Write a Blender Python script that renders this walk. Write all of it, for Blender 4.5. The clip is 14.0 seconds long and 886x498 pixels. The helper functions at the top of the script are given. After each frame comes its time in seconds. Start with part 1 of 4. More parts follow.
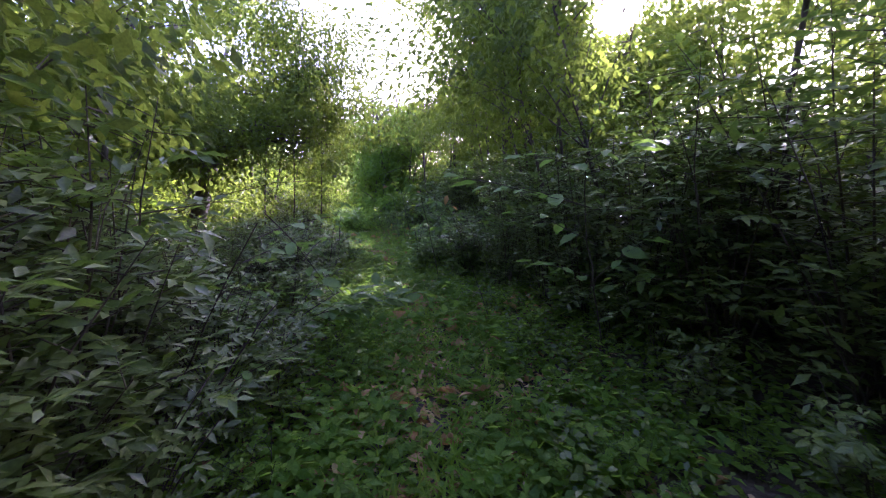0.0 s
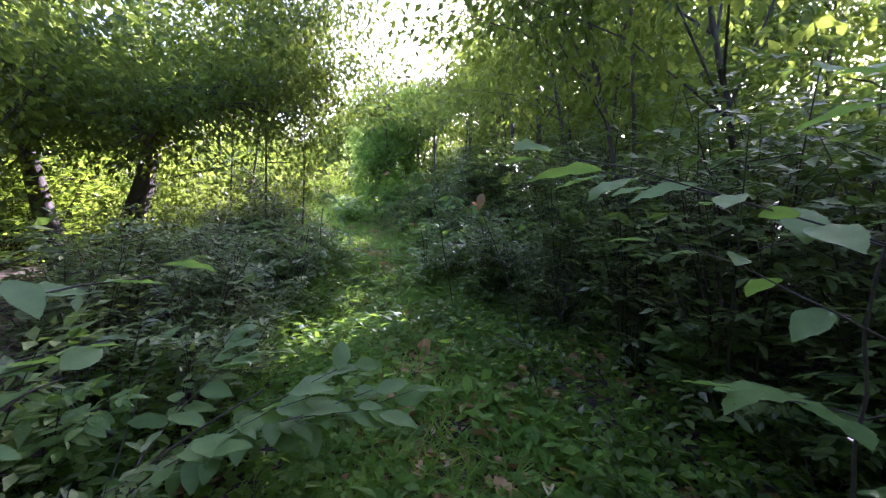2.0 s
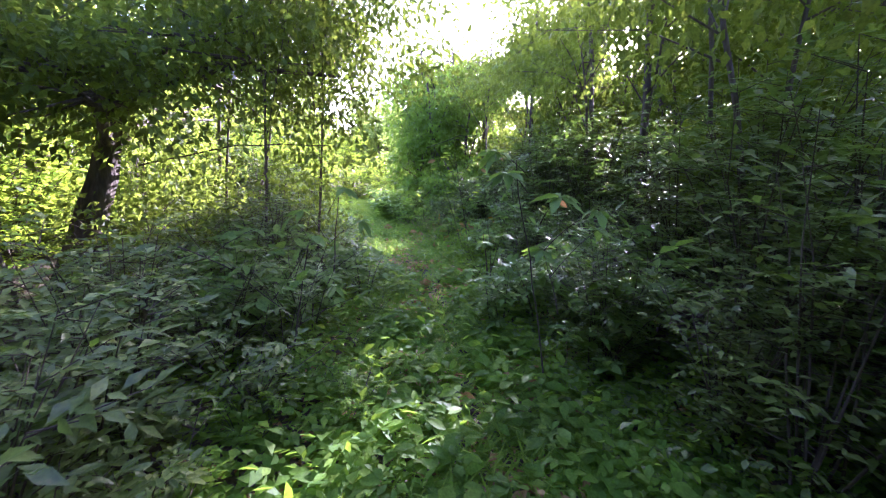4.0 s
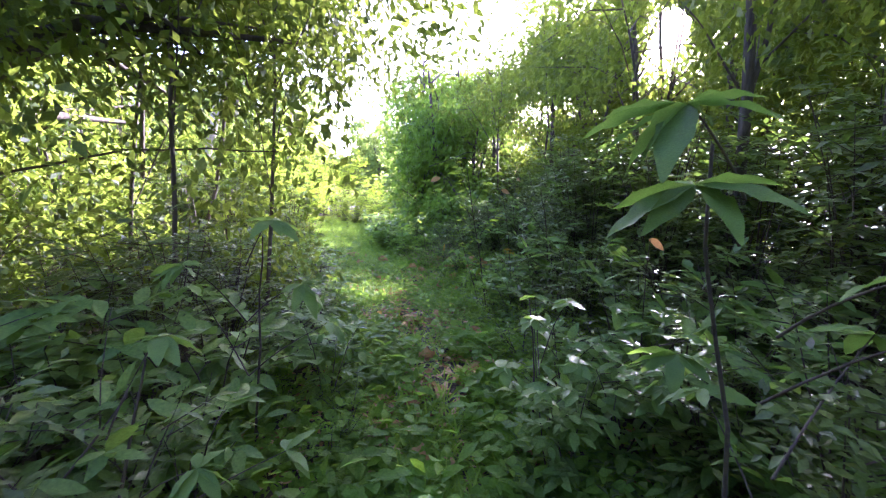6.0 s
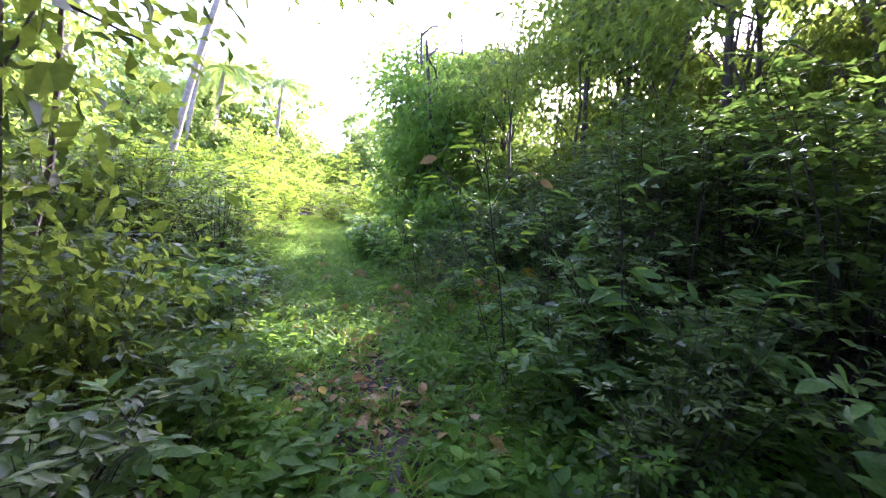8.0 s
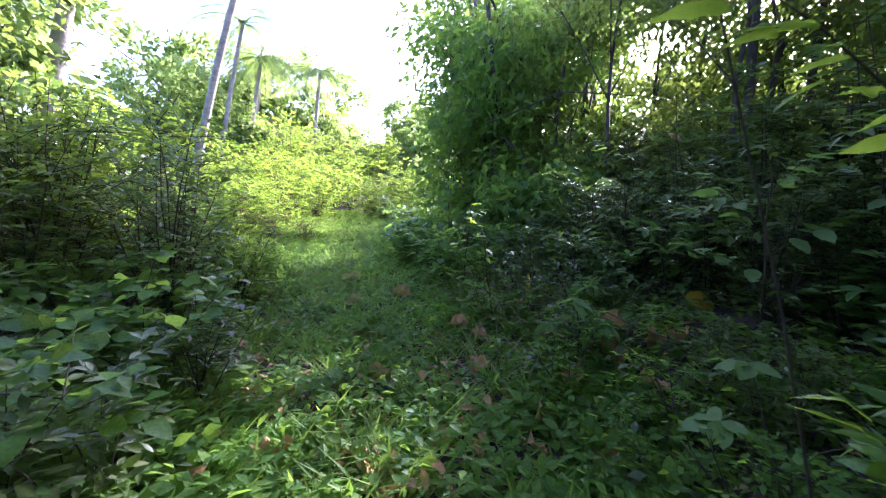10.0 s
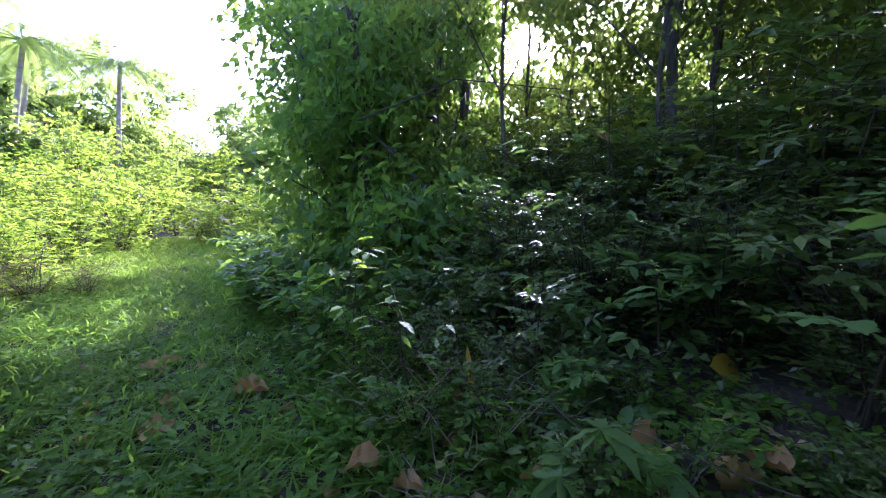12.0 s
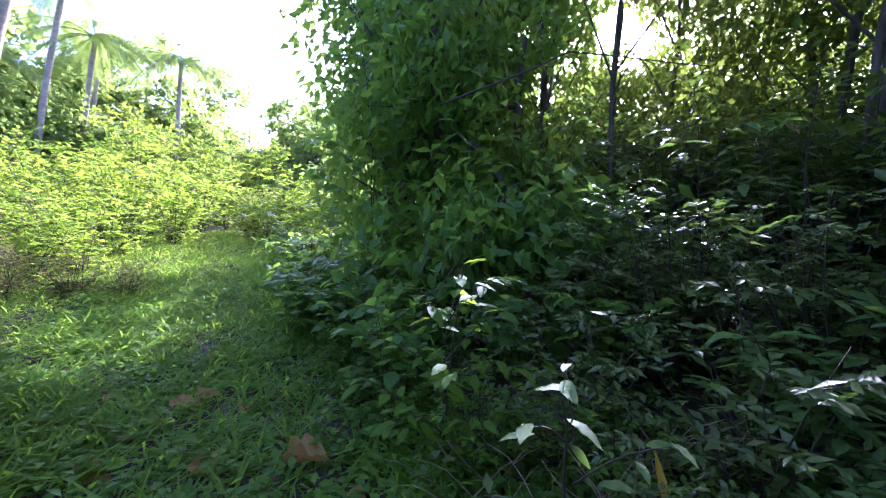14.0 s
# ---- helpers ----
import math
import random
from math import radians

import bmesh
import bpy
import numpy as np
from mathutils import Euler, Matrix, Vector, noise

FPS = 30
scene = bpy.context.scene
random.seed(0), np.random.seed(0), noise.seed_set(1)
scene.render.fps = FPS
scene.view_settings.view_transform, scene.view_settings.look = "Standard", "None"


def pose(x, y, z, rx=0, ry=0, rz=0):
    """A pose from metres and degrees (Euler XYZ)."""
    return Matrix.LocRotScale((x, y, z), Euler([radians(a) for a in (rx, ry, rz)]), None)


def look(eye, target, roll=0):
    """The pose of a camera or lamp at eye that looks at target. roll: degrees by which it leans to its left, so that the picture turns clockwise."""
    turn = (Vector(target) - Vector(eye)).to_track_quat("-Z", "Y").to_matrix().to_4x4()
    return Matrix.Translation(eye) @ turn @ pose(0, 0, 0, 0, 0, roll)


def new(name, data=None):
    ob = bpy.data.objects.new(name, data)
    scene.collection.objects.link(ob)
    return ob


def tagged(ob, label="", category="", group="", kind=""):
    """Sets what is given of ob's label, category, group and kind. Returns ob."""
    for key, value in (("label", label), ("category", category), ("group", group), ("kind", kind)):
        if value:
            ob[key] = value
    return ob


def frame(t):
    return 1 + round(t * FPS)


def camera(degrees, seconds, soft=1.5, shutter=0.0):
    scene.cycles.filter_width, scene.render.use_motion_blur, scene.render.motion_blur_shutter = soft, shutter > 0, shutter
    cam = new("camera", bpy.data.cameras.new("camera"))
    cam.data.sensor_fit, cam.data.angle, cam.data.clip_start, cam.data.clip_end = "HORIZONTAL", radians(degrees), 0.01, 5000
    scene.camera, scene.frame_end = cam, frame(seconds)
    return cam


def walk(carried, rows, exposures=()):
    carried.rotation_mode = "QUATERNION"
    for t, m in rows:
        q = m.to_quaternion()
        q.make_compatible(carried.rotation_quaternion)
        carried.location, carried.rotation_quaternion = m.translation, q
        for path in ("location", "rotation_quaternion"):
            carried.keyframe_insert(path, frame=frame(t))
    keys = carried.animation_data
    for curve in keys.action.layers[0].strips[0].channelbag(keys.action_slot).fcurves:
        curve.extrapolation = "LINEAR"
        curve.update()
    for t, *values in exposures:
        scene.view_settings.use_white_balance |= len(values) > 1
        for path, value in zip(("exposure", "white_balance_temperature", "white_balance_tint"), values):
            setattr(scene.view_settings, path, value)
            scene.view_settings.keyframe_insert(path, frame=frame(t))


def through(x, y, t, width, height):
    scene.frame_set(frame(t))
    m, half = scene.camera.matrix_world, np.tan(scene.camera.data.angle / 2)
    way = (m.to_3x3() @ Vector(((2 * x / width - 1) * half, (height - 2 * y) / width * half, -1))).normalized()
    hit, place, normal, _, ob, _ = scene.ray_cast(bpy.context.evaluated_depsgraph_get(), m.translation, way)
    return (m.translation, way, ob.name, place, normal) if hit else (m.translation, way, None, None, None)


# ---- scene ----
cam = camera(94.8, 14.0, soft=1.2, shutter=0.12)
PATH = [
    (0.0, pose(0.000, 0.000, 1.600, 82.50, -0.00, 0.00)),
    (0.5, pose(-0.177, 0.526, 1.613, 81.10, -0.27, 0.24)),
    (1.0, pose(-0.119, 1.034, 1.642, 82.70, -0.99, 0.13)),
    (1.5, pose(-0.109, 1.547, 1.657, 82.20, -1.10, 0.04)),
    (2.0, pose(-0.146, 2.089, 1.654, 80.80, -1.77, 1.14)),
    (2.5, pose(-0.194, 2.620, 1.598, 79.10, -2.79, 2.59)),
    (3.0, pose(-0.313, 3.138, 1.598, 77.91, -3.64, 5.32)),
    (5.5, pose(-0.772, 5.636, 1.605, 83.00, -0.38, 7.84)),
    (6.0, pose(-0.832, 6.048, 1.582, 82.90, -1.78, 7.11)),
    (6.5, pose(-0.886, 6.654, 1.556, 82.50, -2.50, 6.99)),
    (7.0, pose(-0.974, 7.187, 1.602, 83.11, -2.74, 4.20)),
    (9.3, look((-1.46, 9.798, 1.406), (-1.807, 11.752, 1.158), 4.2)),
    (9.5, look((-1.56, 10.03, 1.422), (-1.882, 11.986, 1.161), 3.0)),
    (10, look((-1.823, 10.59, 1.371), (-2.246, 12.525, 1.089), 1.7)),
    (10.5, look((-2.039, 11.043, 1.426), (-2.361, 13.002, 1.188), 2.3)),
    (11, look((-2.117, 11.399, 1.484), (-1.971, 13.384, 1.279), -1.5)),
    (11.5, look((-2.148, 11.798, 1.449), (-1.79, 13.753, 1.228), -1.6)),
    (12, look((-2.264, 12.202, 1.49), (-2.018, 14.173, 1.257), -1.0)),
    (12.5, look((-2.45, 12.628, 1.526), (-2.185, 14.601, 1.342), -1.3)),
    (13, look((-2.608, 12.857, 1.56), (-2.491, 14.846, 1.394), 2.2)),
    (13.5, look((-2.692, 12.954, 1.556), (-2.697, 14.943, 1.345), 1.6)),
    (14, look((-2.684, 13.161, 1.522), (-2.618, 15.147, 1.296), 0.9)),
]
walk(cam, PATH, ((0.0, 2.75, 5150, 59), (1.5, 2.95, 5150, 53), (3.0, 3.65, 5200, 51), (7.0, 3.6, 5200, 49), (9.5, 2.9, 4950, 46), (14.0, 2.7, 4800, 46)))
SUN_AZ, SUN_EL = 22.0, 25.0      # degrees to the right of +y, and above the horizon

# ---------------------------------------------------------------- world and sun
world = bpy.data.worlds.new("sky")
scene.world = world
world.use_nodes = True
wn = world.node_tree.nodes
sky = wn.new("ShaderNodeTexSky")
sky.sky_type = 'NISHITA'
sky.sun_disc = False
sky.sun_elevation = radians(SUN_EL)
sky.sun_rotation = radians(SUN_AZ)
sky.dust_density = 3.5
sky.ozone_density = 0.6
sky.air_density = 1.0
wn["Background"].inputs["Strength"].default_value = 0.15
world.node_tree.links.new(sky.outputs[0], wn["Background"].inputs[0])

sun_dir = Vector((math.sin(radians(SUN_AZ)) * math.cos(radians(SUN_EL)),
                  math.cos(radians(SUN_AZ)) * math.cos(radians(SUN_EL)), math.sin(radians(SUN_EL))))
sun_data = bpy.data.lights.new("sun", 'SUN')
sun_data.energy = 4.0
sun_data.angle = radians(0.6)
sun_data.color = (1.0, 0.93, 0.8)
sun = new("sun", sun_data)
sun.matrix_world = look(tuple(sun_dir * 60), (0, 0, 0))

# ---------------------------------------------------------------- materials


def shader(name):
    m = bpy.data.materials.new(name)
    m.use_nodes = True
    nt = m.node_tree
    return m, nt, nt.nodes, nt.links, nt.nodes["Principled BSDF"], nt.nodes["Material Output"]


def ramp(nodes, stops):
    r = nodes.new("ShaderNodeValToRGB")
    while len(r.color_ramp.elements) < len(stops):
        r.color_ramp.elements.new(0.5)
    for e, (p, c) in zip(r.color_ramp.elements, stops):
        e.position, e.color = p, (*c, 1)
    return r


def leaf_material(name, dark, mid, light, rough=0.45, through_colour=(0.22, 0.35, 0.03), through=0.35, spots=0.0, gloss=0.16):
    """A leaf blade: each island has its own shade, blotches at two scales, and light shines through it."""
    m, nt, n, l, bsdf, out = shader(name)
    geo = n.new("ShaderNodeNewGeometry")
    col = ramp(n, [(0.0, dark), (0.55, mid), (1.0, light)])
    l.new(geo.outputs["Random Per Island"], col.inputs[0])
    tc = n.new("ShaderNodeTexCoord")
    n1 = n.new("ShaderNodeTexNoise"); n1.inputs["Scale"].default_value = 1.3; n1.inputs["Detail"].default_value = 3
    n2 = n.new("ShaderNodeTexNoise"); n2.inputs["Scale"].default_value = 70; n2.inputs["Detail"].default_value = 2
    l.new(tc.outputs["Object"], n1.inputs["Vector"]); l.new(tc.outputs["Object"], n2.inputs["Vector"])
    add = n.new("ShaderNodeMath"); add.operation = 'ADD'
    l.new(n1.outputs[0], add.inputs[0]); l.new(n2.outputs[0], add.inputs[1])
    scale = n.new("ShaderNodeMapRange")
    scale.inputs[1].default_value, scale.inputs[2].default_value = 0.6, 1.4
    scale.inputs[3].default_value, scale.inputs[4].default_value = 0.6, 1.35
    l.new(add.outputs[0], scale.inputs[0])
    mul = n.new("ShaderNodeVectorMath"); mul.operation = 'SCALE'
    l.new(col.outputs[0], mul.inputs[0]); l.new(scale.outputs[0], mul.inputs["Scale"])
    colour = mul.outputs[0]
    if spots:
        n3 = n.new("ShaderNodeTexNoise"); n3.inputs["Scale"].default_value = 38
        l.new(tc.outputs["Object"], n3.inputs["Vector"])
        th = n.new("ShaderNodeMapRange"); th.inputs[1].default_value, th.inputs[2].default_value = 0.66, 0.70
        l.new(n3.outputs[0], th.inputs[0])
        sm = n.new("ShaderNodeMath"); sm.operation = 'MULTIPLY'; sm.inputs[1].default_value = spots
        l.new(th.outputs[0], sm.inputs[0])
        mx = n.new("ShaderNodeMixRGB"); mx.inputs[2].default_value = (0.10, 0.07, 0.025, 1)
        l.new(sm.outputs[0], mx.inputs[0]); l.new(colour, mx.inputs[1])
        colour = mx.outputs[0]
    l.new(colour, bsdf.inputs["Base Color"])
    bsdf.inputs["Roughness"].default_value = rough
    bsdf.inputs["Specular IOR Level"].default_value = gloss
    bump = n.new("ShaderNodeBump"); bump.inputs["Strength"].default_value = 0.25; bump.inputs["Distance"].default_value = 0.004
    l.new(n2.outputs[0], bump.inputs["Height"]); l.new(bump.outputs[0], bsdf.inputs["Normal"])
    tr = n.new("ShaderNodeBsdfTranslucent")
    tmul = n.new("ShaderNodeVectorMath"); tmul.operation = 'SCALE'
    tmul.inputs[0].default_value = through_colour
    l.new(scale.outputs[0], tmul.inputs["Scale"]); l.new(tmul.outputs[0], tr.inputs["Color"])
    mix = n.new("ShaderNodeMixShader"); mix.inputs[0].default_value = through
    l.new(bsdf.outputs[0], mix.inputs[1]); l.new(tr.outputs[0], mix.inputs[2]); l.new(mix.outputs[0], out.inputs[0])
    return m


def rough_material(name, stops, fine, coarse, bump_size, rough=0.9, stretch=(1, 1, 1)):
    """Bark, soil, dry stalks: coarse patches and fine grain with relief."""
    m, nt, n, l, bsdf, out = shader(name)
    tc = n.new("ShaderNodeTexCoord")
    mp = n.new("ShaderNodeMapping"); mp.inputs["Scale"].default_value = stretch
    l.new(tc.outputs["Object"], mp.inputs[0])
    a = n.new("ShaderNodeTexNoise"); a.inputs["Scale"].default_value = coarse; a.inputs["Detail"].default_value = 4
    b = n.new("ShaderNodeTexNoise"); b.inputs["Scale"].default_value = fine; b.inputs["Detail"].default_value = 6
    l.new(mp.outputs[0], a.inputs["Vector"]); l.new(mp.outputs[0], b.inputs["Vector"])
    s = n.new("ShaderNodeMath"); s.operation = 'ADD'
    h = n.new("ShaderNodeMath"); h.operation = 'MULTIPLY'; h.inputs[1].default_value = 0.5
    l.new(a.outputs[0], s.inputs[0]); l.new(b.outputs[0], s.inputs[1]); l.new(s.outputs[0], h.inputs[0])
    r = ramp(n, stops)
    l.new(h.outputs[0], r.inputs[0]); l.new(r.outputs[0], bsdf.inputs["Base Color"])
    bsdf.inputs["Roughness"].default_value = rough
    bu = n.new("ShaderNodeBump"); bu.inputs["Strength"].default_value = 0.7; bu.inputs["Distance"].default_value = bump_size
    l.new(b.outputs[0], bu.inputs["Height"]); l.new(bu.outputs[0], bsdf.inputs["Normal"])
    return m


M_SHRUB = leaf_material("shrub leaf", (0.046, 0.070, 0.012), (0.080, 0.114, 0.021), (0.14, 0.172, 0.037), 0.48, (0.28, 0.46, 0.05), 0.22, 0.5, 0.34)
M_FRESH = leaf_material("fresh leaf", (0.045, 0.10, 0.009), (0.07, 0.15, 0.012), (0.13, 0.20, 0.019), 0.62, (0.44, 0.60, 0.035), 0.45)
M_CANOPY = leaf_material("canopy leaf", (0.02, 0.045, 0.007), (0.04, 0.075, 0.011), (0.075, 0.11, 0.015), 0.5, (0.40, 0.53, 0.05), 0.37)
M_BROAD = leaf_material("broad leaf", (0.065, 0.125, 0.025), (0.10, 0.17, 0.034), (0.14, 0.21, 0.043), 0.6, (0.3, 0.5, 0.06), 0.34, 0.6, 0.3)
M_VINE = leaf_material("vine leaf", (0.04, 0.09, 0.012), (0.06, 0.13, 0.019), (0.09, 0.17, 0.025), 0.4, (0.42, 0.64, 0.06), 0.42)
M_WEED = leaf_material("weed leaf", (0.038, 0.087, 0.013), (0.064, 0.126, 0.017), (0.108, 0.178, 0.022), 0.55, (0.38, 0.62, 0.04), 0.38, gloss=0.1)
M_GRASS = leaf_material("grass blade", (0.05, 0.11, 0.010), (0.085, 0.165, 0.014), (0.16, 0.22, 0.024), 0.55, (0.46, 0.68, 0.05), 0.4, gloss=0.1)
M_FAR = leaf_material("far leaf", (0.05, 0.09, 0.022), (0.07, 0.12, 0.028), (0.10, 0.15, 0.034), 0.6, (0.45, 0.6, 0.1), 0.42)
M_DRY = leaf_material("dry leaf", (0.20, 0.11, 0.032), (0.38, 0.235, 0.085), (0.55, 0.40, 0.19), 0.75, (0.4, 0.2, 0.06), 0.2, 0.6)
M_YELLOW = leaf_material("yellowed leaf", (0.42, 0.26, 0.02), (0.48, 0.31, 0.02), (0.5, 0.36, 0.03), 0.5, (0.6, 0.4, 0.03), 0.3, 0.5)
M_BROWN = leaf_material("withered leaf", (0.06, 0.05, 0.018), (0.10, 0.085, 0.03), (0.13, 0.13, 0.04), 0.6, (0.4, 0.32, 0.08), 0.3)
M_BARK = rough_material("bark", [(0.3, (0.035, 0.028, 0.02)), (0.5, (0.09, 0.07, 0.05)), (0.7, (0.17, 0.15, 0.11))], 30, 4, 0.02, 0.9, (1, 1, 0.25))
M_TWIG = rough_material("twig bark", [(0.3, (0.03, 0.022, 0.014)), (0.7, (0.10, 0.075, 0.045))], 60, 8, 0.004)
M_PALM = rough_material("palm bark", [(0.3, (0.16, 0.13, 0.10)), (0.5, (0.27, 0.23, 0.18)), (0.7, (0.38, 0.34, 0.28))], 9, 2, 0.03, 0.9, (1, 1, 2.5))
M_SOIL = rough_material("leaf littered soil", [(0.32, (0.022, 0.016, 0.010)), (0.47, (0.055, 0.038, 0.022)), (0.58, (0.075, 0.06, 0.03)), (0.7, (0.14, 0.085, 0.045))], 26, 1.1, 0.03)
M_STRAW = rough_material("dead straw", [(0.3, (0.20, 0.13, 0.07)), (0.7, (0.42, 0.31, 0.18))], 40, 6, 0.003)

# ---------------------------------------------------------------- mesh tools
RNG = np.random.default_rng(7)


def unit(v):
    return v / np.maximum(np.linalg.norm(v, axis=-1, keepdims=True), 1e-9)


def raw_mesh(name, verts, quads, material, smooth=False):
    """A mesh of quads alone from two arrays."""
    me = bpy.data.meshes.new(name)
    verts, quads = np.asarray(verts, float).reshape(-1, 3), np.asarray(quads, int).reshape(-1, 4)
    me.vertices.add(len(verts)); me.vertices.foreach_set("co", verts.ravel())
    me.loops.add(quads.size); me.loops.foreach_set("vertex_index", quads.ravel())
    me.polygons.add(len(quads)); me.polygons.foreach_set("loop_start", np.arange(0, quads.size, 4))
    me.update(calc_edges=True)
    if smooth:
        me.polygons.foreach_set("use_smooth", np.ones(len(quads), bool))
    me.materials.append(material)
    me.validate()
    return me


LODS = {  # rows along the blade: place, half width
    "fine": ((0.0, 0.04), (0.16, 0.62), (0.4, 1.0), (0.68, 0.8), (0.88, 0.38), (1.0, 0.03)),
    "hero": ((0.0, 0.03), (0.06, 0.30), (0.14, 0.62), (0.26, 0.88), (0.40, 1.0), (0.54, 0.97), (0.68, 0.80), (0.80, 0.56), (0.90, 0.30), (0.96, 0.12), (1.0, 0.01)),
    "heart": ((0.0, 0.25), (0.10, 0.9), (0.32, 1.0), (0.62, 0.66), (1.0, 0.02)),
    "mid": ((0.0, 0.06), (0.42, 1.0), (0.78, 0.62), (1.0, 0.03)),
    "low": ((0.0, 0.1), (0.45, 1.0), (1.0, 0.05)),
}


def leaf_blades(P, D, N, L, W, lod="mid", fold=0.25, droop=0.35):
    """Blades with base P, direction D, face normal N, length L and width W; folded on the midrib and drooping to the tip."""
    n = len(P)
    D = unit(D)
    S = unit(np.cross(D, N)); N = np.cross(S, D)
    L, W = np.broadcast_to(L, n)[:, None], np.broadcast_to(W, n)[:, None]
    if lod == "far":
        a, b, c, d = P, P + D * L * 0.5 + S * W * 0.5 + N * W * 0.15, P + D * L - N * L * droop * 0.4, P + D * L * 0.5 - S * W * 0.5 + N * W * 0.15
        V = np.stack([a, b, c, d], 1).reshape(-1, 3)
        return V, np.arange(n * 4).reshape(n, 4)
    rows = LODS[lod]
    cols = []
    curl = RNG.normal(1, 0.35, (n, 1))
    for s, w in rows:
        mid = P + D * L * s - N * L * droop * curl * s * s * 0.5
        half = S * W * 0.5 * w
        up = N * W * 0.5 * w * fold
        cols += [mid - half + up, mid, mid + half + up]
    V = np.stack(cols, 1).reshape(-1, 3)
    k = len(rows)
    q = []
    for r in range(k - 1):
        for c in (0, 1):
            i = r * 3 + c
            q.append((i, i + 1, i + 4, i + 3))
    F = np.array(q)[None] + (np.arange(n) * 3 * k)[:, None, None]
    return V, F.reshape(-1, 4)


def tubes(lines, sides=5):
    """Tapered tubes along lines: each an array of points and one of radii."""
    VV, FF, base = [], [], 0
    for pts, rad in lines:
        pts = np.asarray(pts, float); k = len(pts)
        tan = unit(np.gradient(pts, axis=0))
        ref = np.where(np.abs(tan[:, 2:]) > 0.9, np.array([[1.0, 0, 0]]), np.array([[0, 0, 1.0]]))
        a = unit(np.cross(tan, ref)); b = np.cross(tan, a)
        ang = np.linspace(0, 2 * np.pi, sides, endpoint=False)
        ring = pts[:, None] + np.asarray(rad)[:, None, None] * (a[:, None] * np.cos(ang)[None, :, None] + b[:, None] * np.sin(ang)[None, :, None])
        VV.append(ring.reshape(-1, 3))
        i = np.arange(k - 1)[:, None] * sides + np.arange(sides)[None]
        j = np.arange(k - 1)[:, None] * sides + (np.arange(sides)[None] + 1) % sides
        FF.append((np.stack([i, j, j + sides, i + sides], -1) + base).reshape(-1, 4))
        base += k * sides
    return np.concatenate(VV), np.concatenate(FF)


def bend(a, b, sag=0.0, wobble=0.05, k=7):
    """A line of k points from a to b, bowed by sag and wandering."""
    a, b = np.asarray(a, float), np.asarray(b, float)
    s = np.linspace(0, 1, k)[:, None]
    line = a + (b - a) * s + np.array([0, 0, 1.0]) * sag * 4 * s * (1 - s)
    w = np.cumsum(RNG.normal(0, wobble, (k, 3)), 0) * np.linalg.norm(b - a) / k
    return line + w * s


def part(name, me, parent, label=""):
    ob = new(name, me)
    ob.parent = parent
    return tagged(ob, label) if label else ob


def thing(name, label, category, group="", kind=""):
    return tagged(new(name), label, category, group, kind)


# ---------------------------------------------------------------- the lie of the land
PATH_Y = np.array([-8, 0, 3, 5, 7, 10, 11, 13, 15.5, 19, 26, 40])
PATH_X = np.array([0.2, 0.0, -0.05, -0.2, -0.65, -1.4, -1.75, -2.75, -4.2, -5.7, -8.0, -12])
HALF_Y = np.array([0, 5, 9, 11, 13, 16, 20, 30])
HALF_X = np.array([0.62, 0.7, 0.55, 0.85, 1.15, 1.2, 1.0, 1.0])


def half_width(y):
    return np.interp(y, HALF_Y, HALF_X)


def path_x(y):
    return np.interp(y, PATH_Y, PATH_X)


def smooth(a, b, x):
    t = np.clip((np.asarray(x, float) - a) / (b - a), 0, 1)
    return t * t * (3 - 2 * t)


def ground_z(x, y):
    """Height of the ground: a trodden path, a bank along its right side, and gentle humps."""
    x, y = np.asarray(x, float), np.asarray(y, float)
    d = x - path_x(y)
    bank = 0.55 * smooth(0.8, 3.4, d) * (1 - smooth(13, 20, y)) * (1 - smooth(60, 120, np.abs(y)))
    left = 0.12 * smooth(0.4, 1.6, -d)
    hump = 0.05 * np.sin(1.7 * x + 0.6 * y) * np.sin(1.1 * y - 0.4 * x) * smooth(0.3, 1.5, np.abs(d))
    return bank + left + hump + 0.012 * np.sin(5 * x + 1) * np.sin(4.3 * y)


def build_ground():
    fx = np.concatenate([[-2500, -800, -250, -90, -40], np.linspace(-22, 16, 153), [40, 90, 250, 800, 2500]])
    fy = np.concatenate([[-2500, -800, -250, -60, -20], np.linspace(-8, 36, 177), [60, 110, 250, 800, 2500]])
    X, Y = np.meshgrid(fx, fy, indexing="ij")
    V = np.stack([X, Y, ground_z(X, Y)], -1).reshape(-1, 3)
    nx, ny = len(fx), len(fy)
    i = (np.arange(nx - 1)[:, None] * ny + np.arange(ny - 1)[None]).ravel()
    ob = new("ground", raw_mesh("ground", V, np.stack([i, i + ny, i + ny + 1, i + 1], -1), M_SOIL, True))
    tagged(ob, "dark forest soil littered with decaying leaves", "ground", kind="structure")


build_ground()

# ---------------------------------------------------------------- plants


def spray(P, D, n, leaf, spread=0.5, flat=0.6):
    """n leaves round twig ends P that point along D."""
    i = RNG.integers(0, len(P), n)
    d = unit(D[i] + RNG.normal(0, 0.7, (n, 3)))
    nrm = unit(np.array([0, 0, 1.0]) * flat + RNG.normal(0, 0.45, (n, 3)))
    at = P[i] + np.clip(RNG.normal(0, spread, (n, 3)), -1.7 * spread, 1.7 * spread) * np.array([1, 1, 0.7])
    return at, d, nrm, leaf * RNG.uniform(0.6, 1.25, n)


